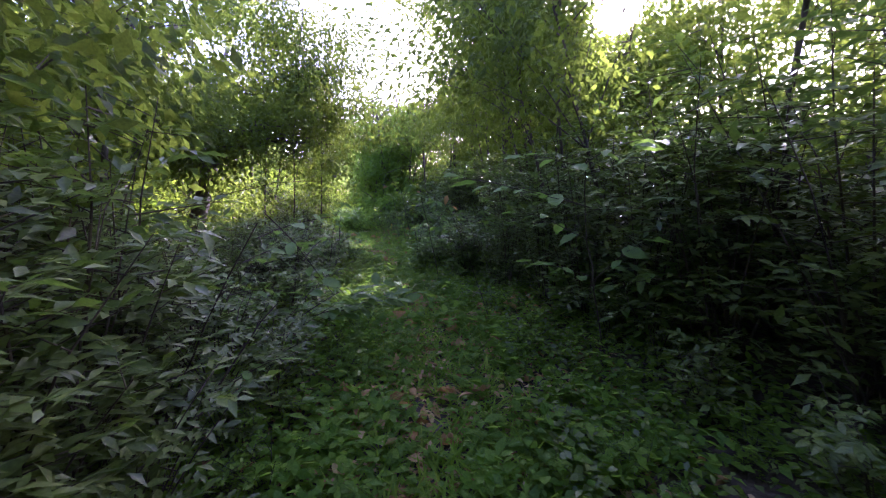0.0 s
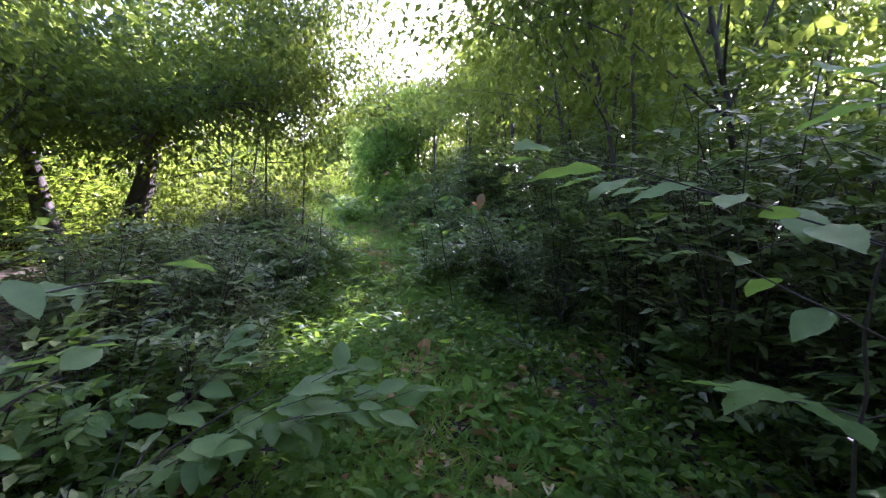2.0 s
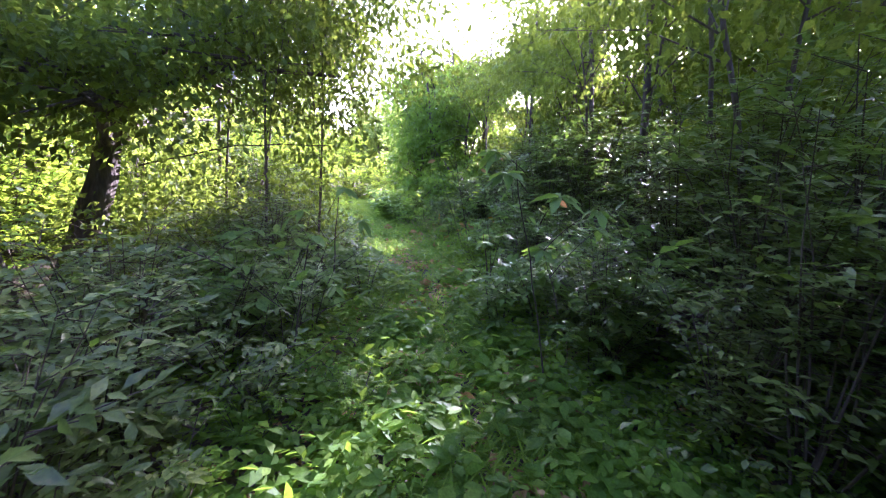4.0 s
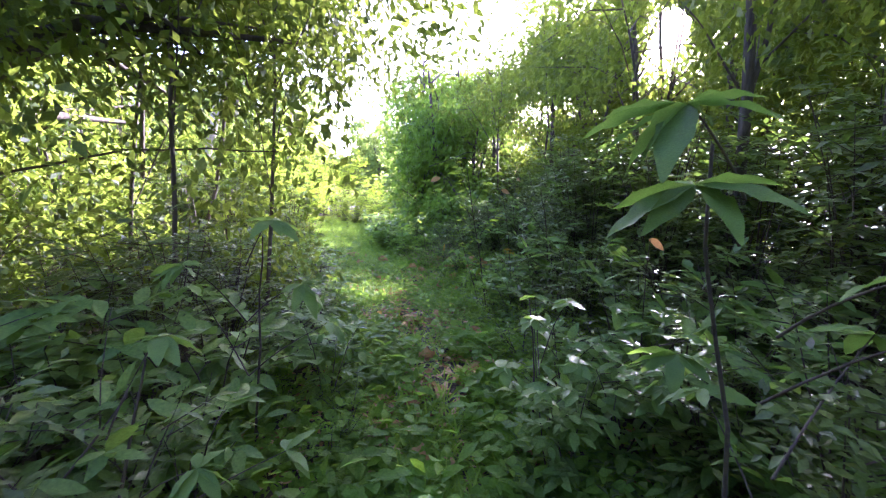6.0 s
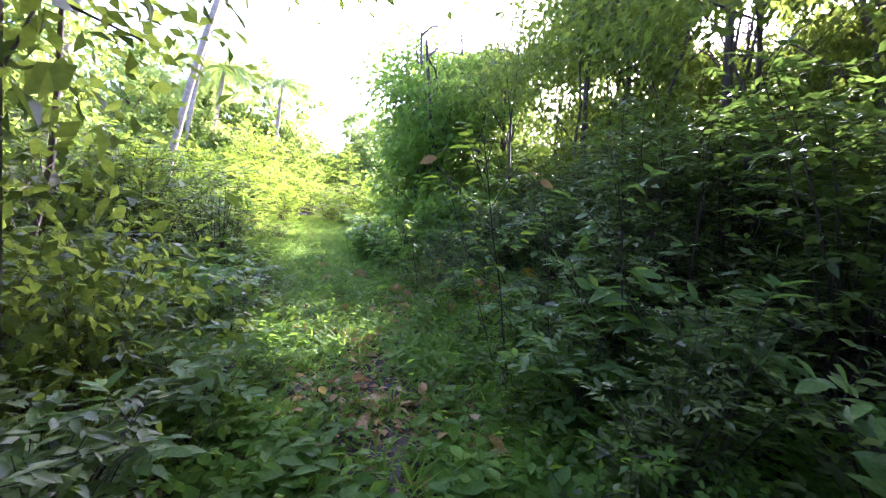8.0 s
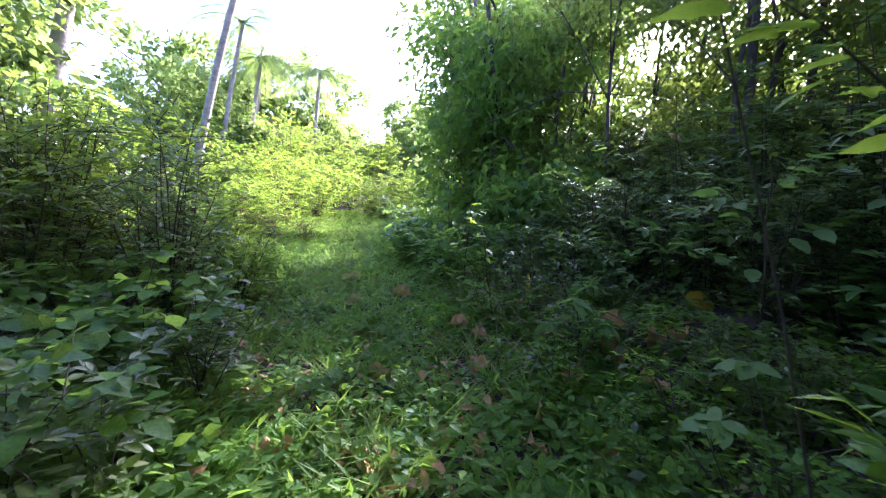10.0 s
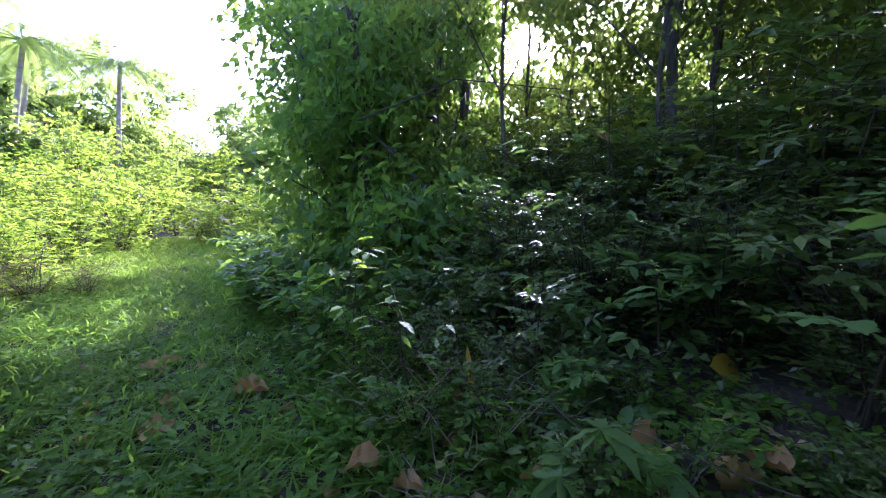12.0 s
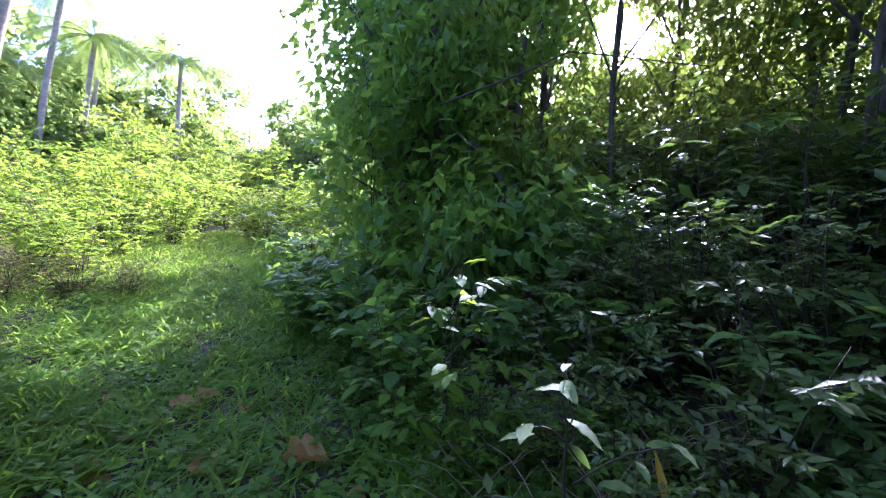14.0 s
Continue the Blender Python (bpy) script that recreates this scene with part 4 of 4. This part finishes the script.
sapling("climbing_vine", "climbing vine with big heart-shaped leaves on a tree mass", (-3.3, 17.9), (-3.4, 17.8, 3.3),
        [((-3.3, 17.8, 0.6), (-3.9, 17.7, 0.9), 9), ((-3.35, 17.8, 1.0), (-3.95, 17.8, 1.4), 10), ((-3.35, 17.8, 1.4), (-3.9, 17.7, 1.8), 10), ((-3.4, 17.8, 1.8), (-3.85, 17.6, 2.2), 10), ((-3.4, 17.8, 2.2), (-3.0, 17.4, 2.5), 10), ((-3.4, 17.8, 1.2), (-2.9, 17.3, 1.5), 10), ((-3.4, 17.8, 2.6), (-3.7, 17.6, 3.1), 10), ((-3.4, 17.8, 3.0), (-2.9, 17.5, 3.4), 10), ((-3.3, 17.8, 0.8), (-2.8, 17.3, 0.9), 9)], B_HEART, 0.19, "vine")

# ---------------------------------------------------------------- ground cover
def scatter(n, y0, y1, inner, outer, side=0):
    """n places within a band off the path's middle, thick near its start."""
    y = RNG.uniform(y0, y1, n)
    off = RNG.uniform(inner, outer, n) * half_width(y)
    sg = np.where(RNG.random(n) < 0.5, -1, 1) if side == 0 else side
    x = path_x(y) + off * sg
    return x, y


def weeds(name, label, x, y, leaf, height, k, material, lod="far", upright=0.5):
    """Small plants of k leaves each."""
    n = len(x)
    patch = np.array([noise.noise((a * 1.1, b * 1.1, 3.0)) for a, b in zip(x, y)])
    keep = RNG.random(n) < np.clip(0.62 + 0.9 * patch, 0.12, 1)
    x, y = x[keep], y[keep]; n = len(x)
    hh = height * RNG.uniform(0.3, 1.0, n)
    x, y, hh = (np.repeat(v, k) for v in (x, y, hh))
    m = len(x)
    a = RNG.uniform(0, 2 * np.pi, m)
    d = np.stack([np.cos(a), np.sin(a), RNG.normal(upright * 0.4, 0.3, m)], -1)
    P = np.stack([x + 0.02 * np.cos(a), y + 0.02 * np.sin(a), ground_z(x, y) + hh * RNG.uniform(0.2, 1, m)], -1)
    L = leaf * RNG.uniform(0.6, 1.3, m)
    V, F = leaf_blades(P, d, np.array([0, 0, 1.0]) + RNG.normal(0, 0.3, (m, 3)), L, L * 0.55, lod)
    tagged(new(name, raw_mesh(name, V, F, material)), label, "undergrowth", kind="stuff")


def grass(name, label, x, y, height, k, width=0.010, lod="low"):
    n = len(x)
    patch = np.array([noise.noise((a * 1.3 + 5, b * 1.3, 8.0)) for a, b in zip(x, y)])
    keep = RNG.random(n) < np.clip(0.55 + 1.0 * patch, 0.08, 1)
    x, y = np.repeat(x[keep], k), np.repeat(y[keep], k)
    m = len(x)
    a = RNG.uniform(0, 2 * np.pi, m)
    d = np.stack([np.cos(a) * 0.6, np.sin(a) * 0.6, RNG.uniform(0.4, 1.2, m)], -1)
    P = np.stack([x + RNG.normal(0, 0.015, m), y + RNG.normal(0, 0.015, m), ground_z(x, y) - 0.005], -1)
    L = height * RNG.uniform(0.5, 1.3, m)
    V, F = leaf_blades(P, d, np.stack([-np.cos(a), -np.sin(a), np.full(m, 0.6)], -1), L, np.full(m, width), lod, 0.2, 0.9)
    tagged(new(name, raw_mesh(name, V, F, M_GRASS)), label, "grass", kind="stuff")


x, y = scatter(7000, 0.3, 12.5, 0, 1.25)
keep = (np.abs(x - path_x(y)) > 0.3 * half_width(y)) | (RNG.random(len(x)) < 0.4)
x, y = x[keep], y[keep]
weeds("ground_weeds", "low leafy weeds on the trodden path", x, y, 0.066, 0.15, 5, M_WEED, "low")
x, y = scatter(1800, 0.5, 13, 0.25, 1.5)
weeds("path_seedlings", "small broad-leaved seedlings on the path", x, y, 0.10, 0.2, 5, M_WEED, "mid")
x, y = scatter(1100, 4.6, 10.5, 0.1, 1.4)
weeds("path_herbs", "leafy herbs crowding the narrow path", x, y, 0.12, 0.24, 6, M_WEED, "mid")
x, y = scatter(12000, 0.3, 13, 0.9, 3.4)
weeds("undergrowth", "dark leafy undergrowth beneath the shrubs", x, y, 0.085, 0.26, 5, M_WEED)
x, y = scatter(9500, 11.5, 20, 0, 1.5)
weeds("clearing_weeds", "lush green weeds carpeting the path", x, y, 0.072, 0.17, 5, M_WEED, "low")
x, y = scatter(9000, 18, 32, 0, 2.6)
weeds("clearing_herbs", "sunlit low herbs across the clearing", x, y, 0.06, 0.16, 4, M_FRESH)
x, y = scatter(11000, 12, 24, 0.9, 4.5, -1)
weeds("clearing_edge_herbs", "leafy herbs at the clearing's edge", x, y, 0.05, 0.18, 5, M_FRESH)
x, y = scatter(3000, 0.3, 12.5, 0, 1.1)
grass("path_grass", "short tufts of grass on the path", x, y, 0.21, 6, 0.016)
x, y = scatter(4500, 12, 24, 0, 1.4)
grass("clearing_grass", "green grass over the path by the clearing", x, y, 0.24, 7, 0.017, "low")

x, y = RNG.uniform(-17, -4, 10000), RNG.uniform(13, 29, 10000)
grass("field_grass", "lush sunlit grass across the clearing", x, y, 0.3, 7, 0.016, "far")
x, y = scatter(8500, 0.2, 19, 1.0, 5.5, 1)
weeds("bank_undergrowth", "dark leafy undergrowth on the bank", x, y, 0.07, 0.3, 5, M_SHRUB)

x, y = scatter(3200, 9.5, 15.5, 0.85, 2.4, 1)
weeds("bank_herbs", "green leafy herbs along the bank's foot", x, y, 0.065, 0.2, 5, M_WEED)

# small fallen leaves, too many to count
x, y = scatter(5200, 0.6, 14, 0, 1.15)
keep = np.array([noise.noise((p * 1.6, q * 1.6, 11.0)) for p, q in zip(x, y)]) > RNG.uniform(-0.1, 0.45, len(x))
x, y = x[keep], y[keep]
m = len(x)
a = RNG.uniform(0, 2 * np.pi, m)
L = RNG.uniform(0.05, 0.14, m)
V, F = leaf_blades(np.stack([x, y, ground_z(x, y) + RNG.uniform(0.01, 0.09, m)], -1), np.stack([np.cos(a), np.sin(a), RNG.normal(0, 0.3, m)], -1),
                   np.array([0, 0, 1.0]) + RNG.normal(0, 0.5, (m, 3)), L, L * 0.5, "mid", 0.5, 0.6)
tagged(new("path_litter", raw_mesh("path_litter", V, F, M_DRY)), "curled brown fallen leaves along the trodden line", "leaf litter", kind="stuff")
x, y = scatter(9000, 0.0, 14, 0, 2.4)
m = len(x)
a = RNG.uniform(0, 2 * np.pi, m)
L = RNG.uniform(0.04, 0.11, m)
V, F = leaf_blades(np.stack([x, y, ground_z(x, y) + RNG.uniform(0.004, 0.05, m)], -1), np.stack([np.cos(a), np.sin(a), RNG.normal(0, 0.15, m)], -1),
                   np.array([0, 0, 1.0]) + RNG.normal(0, 0.3, (m, 3)), L, L * 0.5, "far")
tagged(new("leaf_litter", raw_mesh("leaf_litter", V, F, M_DRY)), "small brown fallen leaves on the soil", "leaf litter", kind="stuff")

# large dry leaves, each a thing
DRY = []
for k in range(8):
    nu, nv = 15, 7
    u = np.linspace(0, 1, nu)[:, None]
    v = np.linspace(-1, 1, nv)[None]
    half = 0.30 * np.sin(np.pi * np.clip(u, 0.02, 0.98) ** 0.85) ** 0.8 + 0.01
    ph = RNG.uniform(0, 6, 4)
    X = v * half * (1 + 0.2 * np.sin(9 * u + ph[0]) + 0.12 * np.abs(v) * np.sin(26 * u + ph[2])) + 0.1 * np.sin(3 * u + ph[1])
    Y = u + 0.04 * np.sin(5 * v + ph[2])
    Z = RNG.uniform(0.3, 0.9) * v ** 2 * half * 2 + RNG.uniform(-0.6, 0.7) * (u - 0.5) ** 2 + 0.05 * np.sin(11 * u + 4 * v + ph[3]) * np.abs(v) + 0.06 * np.sin(19 * u + ph[0] + 3 * v) * v ** 2 + RNG.normal(0, 0.012, (nu, nv))
    V = np.stack([X + 0 * Z, Y + 0 * Z, Z], -1).reshape(-1, 3)
    V[:, 2] -= V[:, 2].min()
    i = (np.arange(nu - 1)[:, None] * nv + np.arange(nv - 1)[None]).ravel()
    DRY.append(raw_mesh("dry_leaf", V, np.stack([i, i + 1, i + nv + 1, i + nv], -1), M_DRY, True))


def dry_leaf(x, y, size, tilt=0.0, lift=0.025):
    ob = new("dry_leaf", DRY[int(RNG.integers(len(DRY)))])
    tagged(ob, "large curled brown dry leaf lying on the ground", "dry leaf", "fallen dry leaves")
    ob.matrix_basis = pose(x, y, float(ground_z(x, y)) + lift, tilt + RNG.normal(0, 14), RNG.normal(0, 14), RNG.uniform(0, 360)) @ Matrix.Diagonal((size, size, size, 1))


x, y = scatter(70, 2.0, 17, 0, 1.3)
for i in range(len(x)):
    dry_leaf(float(x[i]), float(y[i]), float(RNG.uniform(0.10, 0.19)))
for px, py, s in ((-0.05, 4.78, 0.26), (0.02, 4.5, 0.22), (-0.42, 4.62, 0.18), (-0.2, 4.9, 0.2), (-3.0, 12.1, 0.22), (-2.75, 12.5, 0.2), (-2.5, 12.3, 0.24), (-3.2, 12.55, 0.18), (-3.5, 15.3, 0.27),
                 (-2.2, 13.6, 0.22), (-2.1, 13.4, 0.24), (-3.3, 13.6, 0.2), (-2.9, 13.1, 0.2), (-4.0, 15.4, 0.24), (-4.6, 15.3, 0.24), (-4.3, 15.9, 0.2), (-5.0, 16.1, 0.16), (-3.9, 14.9, 0.26), (-1.9, 14.2, 0.26), (-1.6, 13.9, 0.24), (-1.35, 9.9, 0.2), (-1.05, 9.3, 0.24), (-1.2, 9.0, 0.2)):
    dry_leaf(px, py, s)
for px, py, s in ((-1.3, 13.5, 0.26), (-1.1, 13.8, 0.28), (-1.5, 13.2, 0.24), (-1.0, 13.1, 0.24), (-1.7, 13.0, 0.22), (-0.8, 13.6, 0.22), (-1.45, 12.5, 0.2), (-1.9, 14.6, 0.24),
                 (0.75, 4.9, 0.2), (0.9, 5.4, 0.22), (0.6, 5.7, 0.2), (1.1, 5.0, 0.2), (0.5, 5.2, 0.18), (1.3, 5.7, 0.2), (-0.55, 5.4, 0.2), (-0.3, 5.7, 0.22), (-0.1, 5.5, 0.18), (-0.6, 4.9, 0.2), (0.2, 3.9, 0.2), (-0.3, 3.6, 0.16), (0.1, 3.0, 0.16), (-1.55, 13.75, 0.24), (-1.2, 13.35, 0.22), (-2.35, 14.25, 0.24), (-2.3, 14.05, 0.2), (-1.0, 13.55, 0.24), (1.0, 5.6, 0.2), (0.95, 5.1, 0.22), (1.2, 5.3, 0.2)):
    dry_leaf(px, py, s * 0.9, 25.0, 0.05)

sapling("sapling", "low plant with long glossy mid-green leaves by the path", (-1.4, 13.75), (-1.45, 13.6, 0.62),
        [((-1.42, 13.7, 0.3), (-1.5, 13.55, 0.62), 8), ((-1.42, 13.7, 0.25), (-1.3, 13.5, 0.5), 7), ((-1.42, 13.7, 0.2), (-1.65, 13.6, 0.42), 7)], B_LONG, 0.17, whorl=True)
BROWN = [shrub_meshes(0.8, 0.75, 13, 12, 9, 0.055, 0.4, "far", M_BROWN) for _ in range(2)]
for x, y, s in ((-7.5, 18.7, 0.9), (-8.2, 18.5, 1.0), (-6.9, 18.9, 0.7), (-8.9, 18.3, 0.9)):
    put(("withered_bush", "half-withered brownish bush at the clearing's edge", "bush", "withered bushes"), BROWN, x, y, s)

# ---------------------------------------------------------------- twigs, dead stalks and yellowed leaves
sapling("sapling", "bare leaning branch with sparse pale oval leaves", (-1.75, 2.3), (-1.06, 2.42, 1.5),
        [((-1.06, 2.42, 1.5), (-0.68, 2.52, 0.95), 8), ((-0.85, 2.46, 1.2), (-0.8, 2.75, 1.3), 5), ((-1.1, 2.4, 1.35), (-0.75, 2.9, 1.45), 7), ((-1.2, 2.4, 1.2), (-1.0, 2.9, 1.25), 7),
         ((-1.3, 2.4, 1.0), (-1.05, 2.7, 0.95), 6), ((-0.8, 2.48, 1.1), (-0.62, 2.7, 0.92), 5)], B_BROAD, 0.12)


def twig(label, pts, r=0.006, forks=3):
    """A bare dead branch with a few forks, lying or leaning."""
    t = thing("dead_branch", label, "branch", "dead branches")
    pts = np.asarray(pts, float)
    t.location = pts[0]
    k = 9
    u = np.linspace(0, len(pts) - 1, k)
    line = np.stack([np.interp(u, range(len(pts)), pts[:, c]) for c in range(3)], -1) - pts[0] + np.cumsum(RNG.normal(0, 0.008, (k, 3)), 0)
    v, f = tubes([(line, np.linspace(r, r * 0.5, k))], 6)
    part("limb", raw_mesh("limb", v, f, M_TWIG, True), t)
    for i in range(forks):
        p = line[int(RNG.integers(2, k - 1))]
        v, f = tubes([(bend(p, p + RNG.normal(0, 0.16, 3) + np.array([0, 0, 0.08]), 0.02, 0.1, 4), np.linspace(r * 0.5, r * 0.2, 4))], 4)
        part("fork", raw_mesh("fork", v, f, M_TWIG, True), t)


twig("fallen thin dead branch lying against the bank", [(0.35, 5.9, 0.22), (0.8, 5.4, 0.25), (1.1, 4.8, 0.12)])
twig("pale dead branch leaning among dark shrubs", [(-2.6, 6.6, 0.05), (-2.2, 6.9, 0.5), (-2.0, 7.2, 0.95)])
twig("pale dead branch leaning among dark shrubs", [(-2.9, 7.0, 1.0), (-2.3, 6.9, 0.85), (-1.9, 6.8, 0.65)])
twig("thin dead branch arching over low herbs", [(-2.1, 6.2, 0.05), (-1.75, 6.5, 0.35), (-1.5, 6.9, 0.5)], 0.004)
twig("bare branch reaching out across the undergrowth", [(-4.6, 8.6, 1.6), (-3.6, 8.9, 1.85), (-2.6, 9.3, 1.9)], 0.012)
twig("bare arching branch in front of dark growth", [(-2.6, 17.0, 2.4), (-1.6, 16.6, 2.75), (-0.4, 16.6, 2.7)], 0.01)
twig("thin bare stem leaning over low shrubs", [(-1.6, 13.4, 0.0), (-1.4, 13.6, 0.45), (-1.7, 14.3, 0.6)], 0.004)
twig("thin dead stem lying across the bank", [(-0.9, 13.2, 0.5), (-1.4, 13.7, 0.55), (-2.0, 14.4, 0.35)], 0.003, 1)


def stalks(x, y, n, h, label):
    """A tuft of dead bent stalks, each a part."""
    z = float(ground_z(x, y))
    t = thing("dead_stalk_tuft", label, "dead stalks", "tufts of dead stalks")
    t.location = (x, y, z)
    for i in range(n):
        a = RNG.uniform(0, 2 * np.pi)
        foot = np.array([RNG.normal(0, 0.12), RNG.normal(0, 0.12), -0.02])
        tip = foot + np.array([np.cos(a) * h * 0.7, np.sin(a) * h * 0.7, h * RNG.uniform(0.2, 0.9)])
        v, f = tubes([(bend(foot, tip, 0.12 * h, 0.15, 6), np.linspace(0.004, 0.0015, 6))], 4)
        part("stalk", raw_mesh("stalk", v, f, M_STRAW, True), t)


for x, y, n, h in ((-2.0, 14.5, 30, 0.5), (-1.75, 14.2, 26, 0.45), (-2.2, 13.9, 22, 0.35), (-1.9, 13.4, 24, 0.4), (-2.45, 14.9, 22, 0.45), (-1.6, 14.9, 20, 0.5), (0.3, 5.6, 20, 0.35), (0.1, 7.4, 18, 0.3)):
    stalks(x, y, n, h, "tangle of dead brown stalks at the path's edge")


def lone_leaf(name, label, p, d, nrm, size, blades, foot):
    """One leaf on its own thin stem."""
    t = thing(name, label, "leaf", "yellowed leaves")
    foot = np.array([foot[0], foot[1], float(ground_z(foot[0], foot[1])) - 0.02]); t.location = foot
    v, f = tubes([(bend((0, 0, 0), np.asarray(p) - foot, 0.05, 0.05, 6), np.linspace(0.005, 0.002, 6))], 5)
    part("stem", raw_mesh("stem", v, f, M_TWIG, True), t)
    leaf_at(t, np.asarray(p) - foot, d, nrm, size, blades)


lone_leaf("yellow_leaf", "large yellow leaf with a brown withered edge", (-0.62, 14.08, 0.6), (0.9, 0.1, -0.15), (-0.1, -0.8, 0.6), 0.3, B_YELLOW, (-0.75, 14.3))
lone_leaf("yellow_leaf", "long yellow withered leaf bending to the ground", (-1.83, 14.57, 0.62), (-0.05, -0.45, -0.9), (0.1, -0.9, 0.4), 0.34, blade_set(0.12, "fine", M_YELLOW, -0.5, 1), (-1.7, 14.7))
lone_leaf("yellow_leaf", "small yellow leaf fallen onto low weeds", (-2.25, 11.0, 0.12), (0.5, -0.6, 0.1), (0, -0.3, 1), 0.11, B_YELLOW, (-2.3, 11.05))
lone_leaf("dry_hanging_leaf", "brown dead leaf caught on a leafy stem", (0.05, 4.6, 1.6), (-0.3, -0.4, -0.8), (-0.2, -0.9, 0.3), 0.1, B_DRY, (0.6, 4.9))
lone_leaf("dry_hanging_leaf", "brown dead leaf caught on a leafy stem", (-1.55, 11.5, 1.85), (-0.9, -0.1, -0.2), (-0.1, -0.8, 0.5), 0.15, B_DRY, (-0.95, 11.7))
lone_leaf("dry_hanging_leaf", "brown dead leaf caught on a leafy stem", (-0.75, 11.55, 1.72), (0.8, 0.1, -0.3), (0, -0.8, 0.5), 0.13, B_DRY, (-0.5, 11.8))
lone_leaf("dry_hanging_leaf", "brown dead leaf caught on a leafy stem", (0.2, 8.9, 1.35), (0.9, -0.1, -0.3), (0, -0.7, 0.6), 0.13, B_DRY, (0.3, 9.1))
lone_leaf("dry_hanging_leaf", "brown dead leaf caught on a leafy stem", (-0.35, 15.9, 2.1), (0.8, -0.2, -0.3), (0, -0.7, 0.6), 0.17, B_DRY, (-0.1, 16.2))
